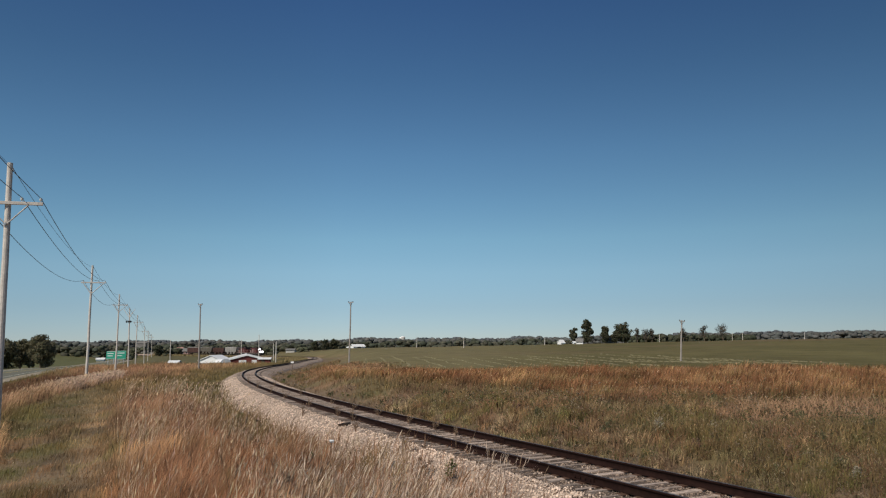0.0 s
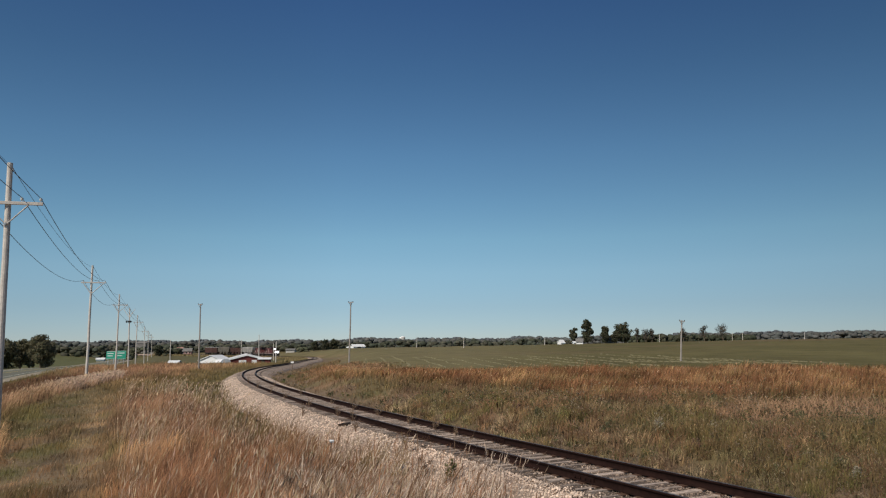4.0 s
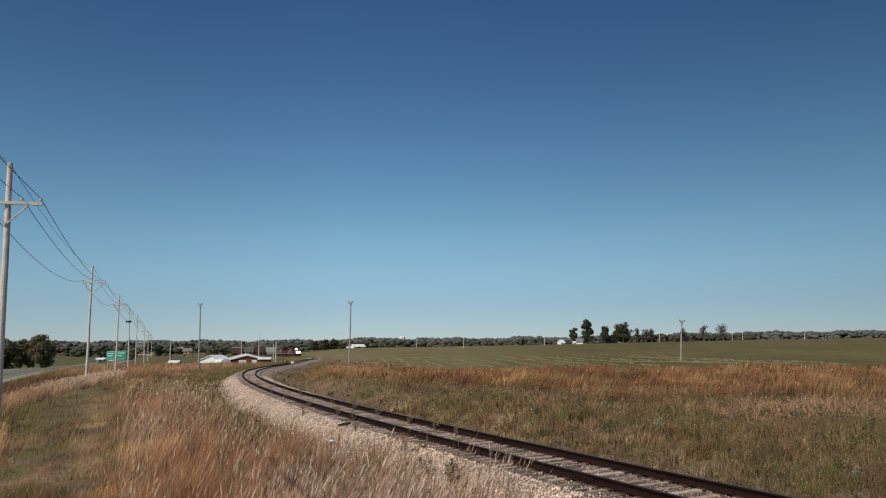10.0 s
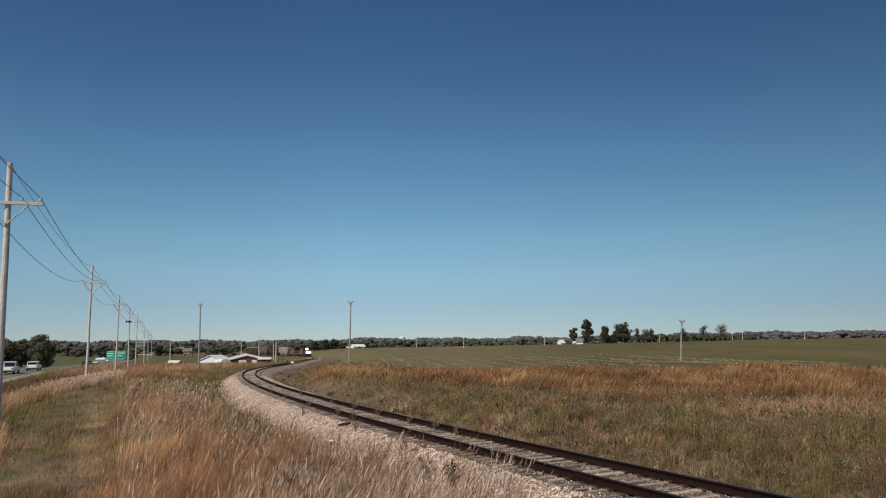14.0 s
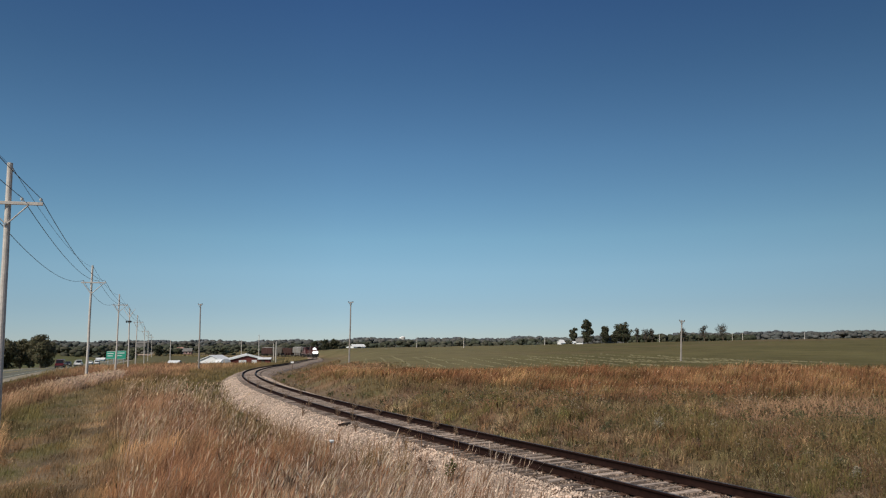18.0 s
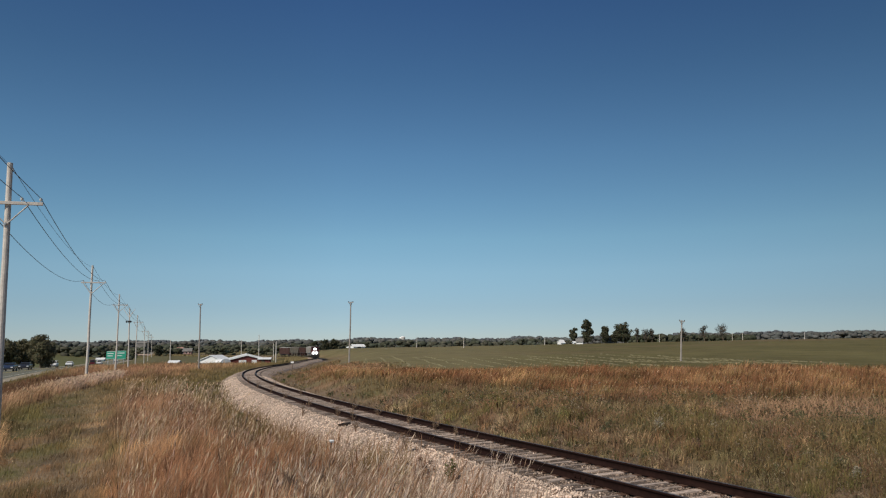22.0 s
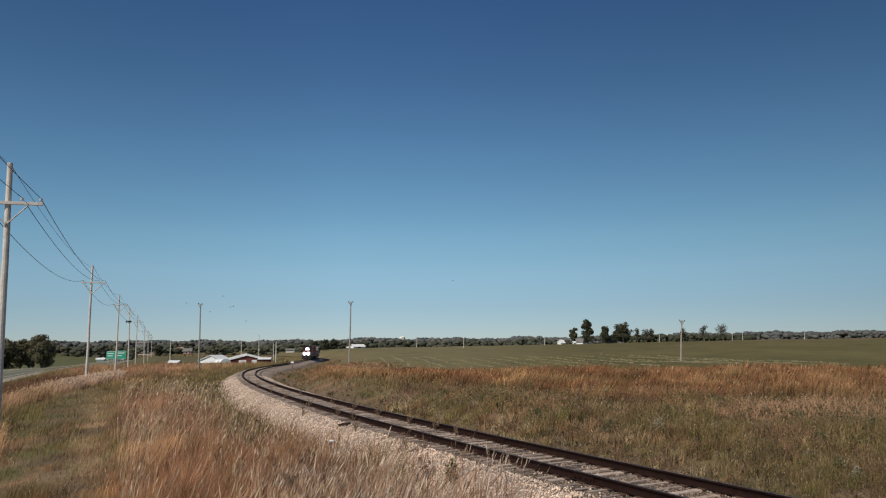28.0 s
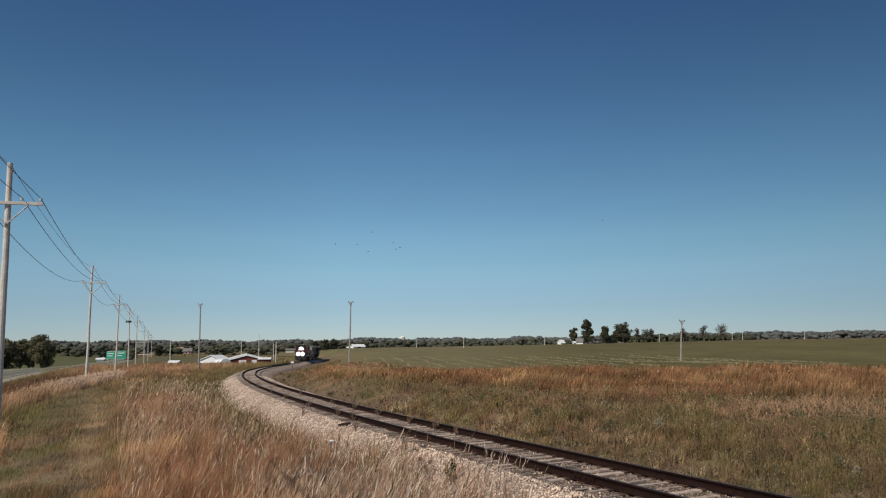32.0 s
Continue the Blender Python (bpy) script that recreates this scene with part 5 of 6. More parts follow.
    for a in px:
        b = 593 + rng.uniform(-2, 2)
        p = place(a, b, 500 + rng.uniform(-10, 10))
        z0 = ground_at(p.x, p.y)
        hh = max(p.z - z0, 3)
        for f in (0.85, *rng.uniform(0.1, 0.9, 4)):
            r = rng.uniform(0.8, 2.2)
            cen.append((p.x + rng.uniform(-2, 2), p.y + rng.uniform(-5, 5), z0 + hh * f - r * 0.4))
            rad.append((r * rng.uniform(0.8, 1.3), r, r * rng.uniform(0.7, 1.1)))
    canopy("hedgerow", cen, rad, [(0.06, 0.068, 0.045), (0.075, 0.075, 0.05)], 9, "dark hedgerow at the edge of the field", "hedge", 0.6, 6000)


build_woods()


# ---- farm and roadside buildings ----
def gable_building(name, px, base, dist, width, depth, eave, ridge, wall, roof, label, turn=0.0, door=None, windows=0, end_door=(), category="shed", thick=0.2):
    p = place(px, base, dist)
    z = ground_at(p.x, p.y)
    b = thing(name, pose(p.x, p.y, z, 0, 0, turn), label, category)
    w = width / 2
    bm = boxes((-w, w, -depth / 2, depth / 2, -0.4, eave))
    part("wall", bm, wall, b)
    bm = prism([(y, zz) for y, zz in ((-depth / 2, eave), (0, ridge), (depth / 2, eave))], -w + 0.02, w - 0.02)
    bmesh.ops.transform(bm, matrix=Matrix.Rotation(radians(-90), 4, "Z"), verts=bm.verts)
    part("gable", bm, wall, b)
    k = (ridge - eave) / (depth / 2)
    for sy in (-1, 1):
        o = 0.5
        prof = [(sy * (depth / 2 + o), eave - k * o + 0.05), (0, ridge + 0.05), (0, ridge + thick), (sy * (depth / 2 + o), eave - k * o + thick)]
        bm = prism(prof, -w - 0.4, w + 0.4)
        bmesh.ops.transform(bm, matrix=Matrix.Rotation(radians(-90), 4, "Z"), verts=bm.verts)
        bmesh.ops.recalc_face_normals(bm, faces=bm.faces)
        part("roof", bm, roof, b)
    if door:
        for x0, x1, h in door:
            # the opening's inner shade is a dark panel set on the wall
            part("door", boxes((x0, x1, -depth / 2 - 0.06, -depth / 2 - 0.004, 0, h)), M["dark"], b, "dark panel in place of an open doorway")
    for y0, y1, h in end_door:
        part("door", boxes((-w - 0.06, -w - 0.004, y0, y1, 0, h)), M["white"], b, "white sliding door")
    for i in range(windows):
        x = -w + width * (i + 0.5) / windows
        win = part("window", boxes((x - 0.55, x + 0.55, -depth / 2 - 0.07, -depth / 2 - 0.004, eave * 0.4, eave * 0.8)), M["white"], b)
        part("pane", boxes((x - 0.45, x + 0.45, -depth / 2 - 0.09, -depth / 2 - 0.072, eave * 0.4 + 0.1, eave * 0.8 - 0.1)), M["glass"], win)
    return b


def hoop_building(px, base, dist, width, length, height, turn, label):
    p = place(px, base, dist)
    z = ground_at(p.x, p.y)
    b = thing("hoop_shed", pose(p.x, p.y, z, 0, 0, turn), label, "shed")
    prof = [(-width / 2, -0.2), (-width / 2, height * 0.35)] + [(width / 2 * math.cos(a), height * (0.35 + 0.65 * math.sin(a))) for a in np.linspace(math.pi * 0.94, math.pi * 0.06, 12)] + [(width / 2, height * 0.35), (width / 2, -0.2)]
    part("cover", prism(prof, -length / 2, length / 2), M["fabric"], b)
    part("end_door", boxes((-width * 0.18, width * 0.18, -length / 2 - 0.1, -length / 2 - 0.01, 0, height * 0.55)), M["white"], b)
    for i in range(5):
        y = -length / 2 + length * (i + 0.5) / 5
        rim = [(q[0] * 1.012, q[1] * 1.012 + 0.01) for q in prof]
        part("hoop", prism(rim, y - 0.06, y + 0.06), M["white"], b)
    return b


def silo(px, base, top, dist, r, label):
    p = place(px, base, dist)
    z = ground_at(p.x, p.y)
    h = place(px, top, dist).z - z
    b = thing("silo", pose(p.x, p.y, z), label, "silo")
    part("shell", rod([(0, 0, -0.3), (0, 0, h * 0.88)], r, 18), M["concrete"], b)
    part("dome", rod([(0, 0, h * 0.88), (0, 0, h * 0.95), (0, 0, h)], [r * 1.02, r * 0.75, r * 0.15], 18), M["white"], b)


def road_sign(px0, px1, top, bottom, foot, dist, turn, bars):
    p0, p1 = place(px0, top, dist), place(px1, bottom, dist)
    cx, w, h = (p0.x + p1.x) / 2, p1.x - p0.x, p0.z - p1.z
    z = ground_at(cx, dist)
    s = thing("road_sign", pose(cx, dist, z, 0, 0, turn), "large green highway sign on two steel posts", "road sign", "highway signs")
    lift = p1.z - z
    part("panel", boxes((-w / 2, w / 2, -0.03, 0.03, lift, lift + h), bevel=0.01), M["green_sign"], s)
    t = 0.07
    part("border", boxes((-w / 2 + 0.06, w / 2 - 0.06, -0.05, -0.034, lift + 0.06, lift + 0.06 + t), (-w / 2 + 0.06, w / 2 - 0.06, -0.05, -0.034, lift + h - 0.06 - t, lift + h - 0.06)), M["sign_white"], s)
    for k, (a, b) in enumerate(bars):
        zc = lift + h * (0.72 - 0.30 * k)
        part("lettering", boxes((-w / 2 + w * a, -w / 2 + w * b, -0.05, -0.034, zc - 0.12, zc + 0.12)), M["sign_white"], s, "unreadable white lettering")
    for x in (-w * 0.3, w * 0.3):
        part("post", boxes((x - 0.09, x + 0.09, 0.04, 0.2, -0.3, lift + h * 0.9)), M["steel"], s)


def build_places():
    gable_building("white_shed", 382, 641, 232, 6.5, 8.2, 1.3, 2.9, M["white"], M["fabric"], "white metal shed with a white pitched roof", 78)
    hoop_building(394, 641, 224, 3.4, 5, 1.7, 40, "low white fabric hoop shed")
    gable_building("barn", 436, 639, 240, 18, 15, 1.0, 2.9, M["barn_red"], M["white"], "low red barn with a wide white metal roof", 107, end_door=[(-3.2, -1.6, 1.5), (0.2, 2.6, 1.5)], thick=0.55)
    gable_building("lean_to", 469, 639, 232, 3.6, 4.2, 1.5, 1.9, M["barn_red"], M["white"], "small red shed with a white roof", 8, door=[(-1.0, 0.2, 1.2)])
    gable_building("house", 331, 625, 455, 6.2, 5, 2.6, 4.3, M["brick_red"], M["roof_grey"], "faded red house with a grey roof", 10, windows=3, category="house")
    gable_building("house", 319, 625, 459, 4.0, 5, 2.9, 4.9, M["concrete"], M["brick_red"], "small pale house with a red roof", -8, windows=2, category="house")
    gable_building("white_barn", 633, 619, 470, 8.4, 6, 1.2, 2.6, M["white"], M["white"], "white farm building at the end of the field", 28, door=[(-1.2, 1.2, 1.4)])
    gable_building("white_shed", 617, 619.5, 522, 2.4, 3, 0.9, 1.5, M["white"], M["white"], "tiny white shed next to the farm building", 0)
    gable_building("white_building", 179, 628, 420, 4.4, 4, 1.1, 1.9, M["white"], M["white"], "small white building across the highway", 15)
    gable_building("office", 309, 638, 235, 3.0, 2.4, 0.75, 1.25, M["white"], M["white"], "low white trailer with a flat roof", 5)
    gable_building("warehouse", 515, 621, 480, 6.0, 6, 1.8, 2.6, M["concrete"], M["roof_grey"], "low grey shed in front of the woods", 0)
    gable_building("house", 993, 607, 432, 3.0, 3.5, 1.0, 2.6, M["white"], M["white"], "white farmhouse wing with a bright roof", 30, category="house")
    gable_building("house", 1026, 607, 424, 4.0, 4, 1.6, 3.2, M["white"], M["roof_grey"], "white two-storey farmhouse among trees", -15, windows=2, category="house")
    gable_building("barn", 1080, 607, 445, 7, 6, 2.5, 4.5, M["roof_grey"], M["roof_grey"], "weathered grey barn under the trees", 5)
    gable_building("grain_elevator", 252, 622, 640, 9, 8, 11.0, 12.6, M["roof_grey"], M["roof_grey"], "tall weathered grey grain elevator far along the highway", 0, category="elevator")
    gable_building("white_shed", 1017, 607, 424, 2.0, 2.5, 0.9, 1.6, M["white"], M["white"], "tiny white shed beside the farmhouse", 10)
    silo(713, 606, 595, 1190, 4.0, "white concrete silo far beyond the woods")
    silo(709, 606, 597, 1190, 3.0, "white concrete silo far beyond the woods")
    road_sign(189, 203.5, 622, 636, 641, 222, 8, [(0.12, 0.8), (0.12, 0.7)])
    road_sign(206.5, 222, 621, 636, 640, 226, 8, [(0.12, 0.85), (0.12, 0.6)])
    # whistle marker beside the rails
    p = on_line(126, 3.1)
    z = ground_at(p[0], p[1])
    m = thing("track_marker", pose(p[0], p[1], z), "small white sign on a dark post beside the rails", "sign")
    part("post", boxes((-0.06, 0.06, -0.06, 0.06, -0.2, 1.35)), M["twig"], m)
    part("plate", boxes((-0.28, 0.28, -0.10, -0.064, 1.3, 1.62), bevel=0.01), M["sign_white"], m)
    # timber scrap and a fallen branch on the ballast
    p = on_line(16.3, -1.6, -0.24)
    c = thing("timber_scrap", pose(*p, 8, -8, 10), "charred timber scrap lying on the ballast", "debris")
    part("block", boxes((-0.24, 0.24, -0.06, 0.06, -0.03, 0.08), bevel=0.015), M["debris"], c)
    # dry weeds that grow beside the rails
    rails = ((17.2, -1.0, 0.5), (19.4, -0.98, 0.4), (24.5, -1.02, 0.5), (31.0, -1.0, 0.55), (36.5, -0.95, 0.6), (43.0, -1.05, 0.6), (51.5, -1.0, 0.8), (11.2, 0.50, 0.3), (12.9, 0.52, 0.34), (15.2, 0.48, 0.3), (18.6, 0.5, 0.32), (22.0, 0.52, 0.4), (26.0, 0.5, 0.4), (34.0, 0.5, 0.45), (46.0, 0.55, 0.6), (14.0, -1.9, 0.5), (20.5, -2.2, 0.45), (9.3, -2.0, 0.5))
    for k, (s, side, tall) in enumerate(rails):
        q = on_line(s, side, -0.24)
        r = random.Random(300 + k)
        t = thing("track_weed", pose(*q), "dry brown weed growing beside the rail", "weed", "weeds along the rails")
        for i in range(6):
            a, l, hh = r.uniform(0, 6.28), r.uniform(0.05, 0.24), tall * r.uniform(0.7, 1.15)
            e = Vector((math.cos(a) * l + 0.08, math.sin(a) * l, hh))
            stem = part("stem", rod([(0, 0, 0), (e.x * 0.4, e.y * 0.4, hh * 0.6), e], [0.007, 0.006, 0.003], 5), M["stalk"], t)
            V, F, C = leaf_cloud([tuple(e * f) for f in (0.45, 0.7, 1.0)], [(0.05, 0.05, 0.07)] * 3, 30, 0.022, 300 + k * 7 + i, [(0.30, 0.20, 0.14), (0.38, 0.27, 0.19), (0.22, 0.16, 0.10)])
            lv = from_arrays("foliage", V, [F], M["leaf"], C)
            lv.parent = stem
    # dead curled plant on the near ballast
    x, y = ground_hit(738, 850)
    t = thing("dead_plant", pose(x, y, top_at(x, y)), "dead brown plant arching over the ballast", "plant")
    for i, (dx, hh) in enumerate(((0.42, 0.42), (-0.30, 0.40), (0.25, 0.30), (0.12, 0.48))):
        pts = [Vector((dx * f, 0.04 * i, hh * math.sin(math.pi * min(1, f * 0.78)))) for f in (0.02, 0.25, 0.5, 0.75, 1.0)]
        stem = part("stem", rod(pts, [0.011, 0.010, 0.009, 0.007, 0.004], 6), M["twig"], t)
        V, F, C = leaf_cloud([tuple(q) for q in pts[2:]], [(0.06, 0.05, 0.05)] * 3, 36, 0.03, 340 + i, [(0.16, 0.10, 0.07), (0.20, 0.13, 0.085)])
        lv = from_arrays("foliage", V, [F], M["leaf"], C)
        lv.parent = stem
    # white flower in the grass, green plants at the ballast's edge
    x, y = 0.0, 0.0
    for px, py, dist, kind in ((587, 791, 17.0, "flower"), (545, 770, 20.0, "bush"), (797, 856, 13.2, "plant")):
        p = place(px, py, dist)
        if kind == "plant":
            p.x, p.y = ground_hit(px, py)
        z = top_at(p.x, p.y)
        r = random.Random(px)
        if kind == "flower":
            t = thing("white_flower", pose(p.x, p.y, z), "single white flower among the grass", "flower")
            top = p.z - z + 0.1
            part("stem", rod([(0, 0, 0), (0.02, 0, top * 0.5), (0, 0, top)], 0.006, 5), M["twig"], t)
            bm = bmesh.new()
            for k in range(8):
                a = k * math.pi / 4
                tube(bm, [(0, 0, top), (math.cos(a) * 0.03, math.sin(a) * 0.03, top + 0.04), (math.cos(a) * 0.055, math.sin(a) * 0.055, top + 0.05)], [0.02, 0.03, 0.012], 5)
            part("blossom", bm, M["sign_white"], t, "white blossom")
            continue
        t = thing("roadside_plant", pose(p.x, p.y, z), "small leafy green plant at the edge of the ballast", "plant", "plants by the ballast")
        h = 0.42 if kind == "bush" else 0.5
        for k in range(7 if kind == "bush" else 3):
            a, l = r.uniform(0, 6.28), r.uniform(0.06, 0.28 if kind == "bush" else 0.12)
            e = Vector((math.cos(a) * l, math.sin(a) * l, h * r.uniform(0.7, 1.1)))
            stem = part("stem", rod([(0, 0, 0), e * 0.5 + Vector((0, 0, 0.04)), e], [0.008, 0.006, 0.003], 5), M["twig"], t)
            V, F, C = leaf_cloud([tuple(e * f) for f in (0.5, 0.75, 1.0)], [(0.06, 0.06, 0.07)] * 3, 45, 0.035, px + k, [(0.11, 0.14, 0.05), (0.15, 0.16, 0.06), (0.20, 0.18, 0.09)])
            lv = from_arrays("foliage", V, [F], M["leaf"], C)
            lv.parent = stem


build_places()
build_clumps()


# ---- train ----
def truck(parent, y, gauge_wheels=2, r=0.46, wheelbase=2.0):
    """A bogie with its wheels; y along the vehicle."""
    bm = boxes((-1.12, -0.94, y - wheelbase / 2 - 0.45, y + wheelbase / 2 + 0.45, 0.42, 0.72), (0.94, 1.12, y - wheelbase / 2 - 0.45, y + wheelbase / 2 + 0.45, 0.42, 0.72), (-1.0, 1.0, y - 0.25, y + 0.25, 0.5, 0.9))
    b = part("bogie", bm, M["loco_black"], parent)
    for dy in (-wheelbase / 2, wheelbase / 2):
        for sx in (-1, 1):
            bm = bmesh.new()
            tube(bm, [(sx * 0.70, y + dy, r), (sx * 0.745, y + dy, r), (sx * 0.75, y + dy, r), (sx * 0.84, y + dy, r)], [r + 0.03, r + 0.03, r, r], 20)
            part("wheel", bm, M["wheel"], b)
    return b


def locomotive(lead=True):
    """Red hood diesel; its nose points along -y, the rails' top is z = 0."""
    t = thing("locomotive", pose(0, 0, 0), "red diesel locomotive with pale stripes and blazing headlights" if lead else "trailing red diesel locomotive with pale striped hood doors", "locomotive", "locomotives of the train")
    L = 6.9
    part("underframe", boxes((-1.5, 1.5, -L, L, 1.05, 1.45), bevel=0.04), M["loco_black"], t)
    part("fuel_tank", boxes((-1.25, 1.25, -1.6, 1.6, 0.35, 1.05), bevel=0.12), M["loco_black"], t)
    part("pilot", boxes((-1.45, 1.45, -L - 0.12, -L, 0.25, 1.45), bevel=0.03), M["loco_black"], t)
    part("short_hood", boxes((-0.95, 0.95, -L + 0.9, -L + 2.9, 1.45, 3.05), bevel=0.14), M["loco_red"], t)
    cab = part("cab", boxes((-1.5, 1.5, -L + 2.9, -L + 5.1, 1.45, 4.25), bevel=0.1), M["loco_red"], t)
    part("cab_roof", boxes((-1.58, 1.58, -L + 2.75, -L + 5.2, 4.22, 4.38), bevel=0.06), M["loco_black"], t)
    for x0, x1 in ((-1.35, -0.85), (-0.72, -0.08), (0.08, 0.72), (0.85, 1.35)):
        part("windscreen", boxes((x0, x1, -L + 2.86, -L + 2.89, 3.2, 3.95)), M["glass"], cab)
    for sx in (-1, 1):
        for y0, y1 in ((3.1, 3.9), (4.05, 4.85)):
            part("side_window", boxes((min(sx * 1.5, sx * 1.52), max(sx * 1.5, sx * 1.52), -L + y0, -L + y1, 3.15, 3.9)), M["glass"], cab)
    hood = part("long_hood", boxes((-0.95, 0.95, -L + 5.1, L - 0.6, 1.45, 3.95), bevel=0.12), M["loco_red"], t)
    for sx in (-1, 1):
        for k in range(7):
            y = -L + 5.5 + k * 1.05
            part("hood_door", boxes((min(sx * 0.95, sx * 0.975), max(sx * 0.95, sx * 0.975), y, y + 0.92, 1.75, 3.3)), M["loco_red"] if k % 3 else M["loco_white"], hood)
        part("stripe", boxes((min(sx * 1.5, sx * 1.515), max(sx * 1.5, sx * 1.515), -L, L, 1.2, 1.38)), M["loco_white"], t, "pale stripe along the frame")
        part("grille", boxes((min(sx * 0.95, sx * 0.99), max(sx * 0.95, sx * 0.99), L - 2.6, L - 1.0, 2.6, 3.7)), M["loco_black"], hood)
        bm = rod([(sx * 1.42, -L + 0.3, 2.45), (sx * 1.42, -L + 2.8, 2.45)], 0.03, 6)
        tube(bm, [(sx * 1.42, -L + 5.2, 2.45), (sx * 1.42, L - 0.3, 2.45)], 0.03, 6)
        for y in (-L + 0.3, -L + 1.5, -L + 6.2, -L + 8, -L + 9.8, -L + 11.6, L - 0.3):
            tube(bm, [(sx * 1.42, y, 1.45), (sx * 1.42, y, 2.45)], 0.025, 6)
        part("handrail", bm, M["loco_white"], t)
        for zs in (0.35, 0.75):
            part("step", boxes((min(sx * 1.1, sx * 1.5), max(sx * 1.1, sx * 1.5), -L + 0.05, -L + 0.5, zs, zs + 0.05)), M["loco_white"], t)
    part("exhaust_stack", boxes((-0.3, 0.3, 0.8, 1.5, 3.95, 4.25), bevel=0.03), M["loco_black"], t)
    for y in (2.6, 4.4):
        part("radiator_fan", rod([(0, y, 3.95), (0, y, 4.12)], 0.55, 18), M["loco_black"], t)
    part("horn", rod([(0.5, -L + 3.5, 4.38), (0.5, -L + 3.5, 4.6), (0.5, -L + 3.1, 4.62)], [0.04, 0.05, 0.11], 8), M["steel"], t)
    # twin headlight between the cab windows and two ditch lights over the pilot; discs oversized, glare built into
    # their shape
    for y, z, r in ((-L + 2.5, 3.25, 0.66), (-L + 2.4, 2.60, 0.66)) if lead else ():
        part("headlight", disc(0, y, y + 0.25, z, r), M["lamp"], t, "headlight and its glare as one oversized glowing disc")
    for sx in (-1, 1) if lead else ():
        part("ditch_light", disc(sx * 0.56, -L - 0.25, -L - 0.1, 1.98, 0.56), M["lamp"], t, "ditch light and its glare as one oversized glowing disc")
    for y0, y1 in ((-L - 0.7, -L - 0.1), (L, L + 0.5)):
        part("coupler", boxes((-0.16, 0.16, y0, y1, 0.72, 1.02), bevel=0.03), M["wheel"], t)
    for y in (-4.1, 4.1):
        truck(t, y, r=0.5, wheelbase=2.6)
    return t


def hopper(label, mat, covered=True, ribs=12, half=7.0, height=4.35):
    t = thing("hopper_wagon", pose(0, 0, 0), label, "freight wagon", "wagons of the train")
    part("centre_sill", boxes((-0.35, 0.35, -half, half, 0.8, 1.2)), M["loco_black"], t)
    body = part("body", prism_y([(-half + 1.2, 1.75), (-half + 0.1, 3.0), (-half + 0.1, height - 0.35), (half - 0.1, height - 0.35), (half - 0.1, 3.0), (half - 1.2, 1.75)], -1.5, 1.5), mat, t)
    for c in (-half * 0.55, 0, half * 0.55):
        part("hopper_bay", prism_y([(c - 1.6, 1.75), (c - 0.35, 0.55), (c + 0.35, 0.55), (c + 1.6, 1.75)], -1.3, 1.3), mat, t)
    for sx in (-1, 1):
        for k in range(ribs):
            y = -half + 0.35 + k * (2 * half - 0.7) / (ribs - 1)
            part("rib", boxes((min(sx * 1.5, sx * 1.6), max(sx * 1.5, sx * 1.6), y - 0.07, y + 0.07, 2.0, height - 0.36)), mat, body)
        part("side_sill", boxes((min(sx * 1.5, sx * 1.62), max(sx * 1.5, sx * 1.62), -half + 0.1, half - 0.1, 1.75, 2.0)), mat, t)
        for y in (-half + 0.12, half - 0.12):
            bm = bmesh.new()
            for k in range(7):
                z = 1.2 + k * 0.45
                tube(bm, [(sx * 1.1, y, z), (sx * 1.5, y, z)], 0.03, 6)
            tube(bm, [(sx * 1.1, y, 1.0), (sx * 1.1, y, height - 0.3)], 0.03, 6)
            part("ladder", bm, M["loco_black"], t)
    if covered:
        part("roof", prism([(-1.5, height - 0.35), (-1.2, height - 0.08), (0, height), (1.2, height - 0.08), (1.5, height - 0.35)], -half + 0.1, half - 0.1), mat, t)
        part("roof_walk", boxes((-0.5, 0.5, -half + 0.1, half - 0.1, height + 0.02, height + 0.08)), M["loco_black"], t)
        for c in (-4.8, -1.6, 1.6, 4.8):
            part("hatch", boxes((-0.8, 0.8, c - 1.1, c + 1.1, height - 0.02, height + 0.16), bevel=0.04), mat, t)
    for y in (-half + 1.7, half - 1.7):
        truck(t, y, wheelbase=1.8)
    for y0, y1 in ((-half - 0.55, -half), (half, half + 0.55)):
        part("coupler", boxes((-0.15, 0.15, y0, y1, 0.75, 1.0)), M["wheel"], t)
    return t


def prism_y(profile, x0, x1):
    """A profile of (y, z) drawn out across x."""
    bm = bmesh.new()
    a = [bm.verts.new((x0, y, z)) for y, z in profile]
    b = [bm.verts.new((x1, y, z)) for y, z in profile]
    n = len(a)
    for i in range(n):
        bm.faces.new((a[i], a[(i + 1) % n], b[(i + 1) % n], b[i]))
    bm.faces.new(a[::-1])
    bm.faces.new(b)
    bmesh.ops.recalc_face_normals(bm, faces=bm.faces)
    return bm


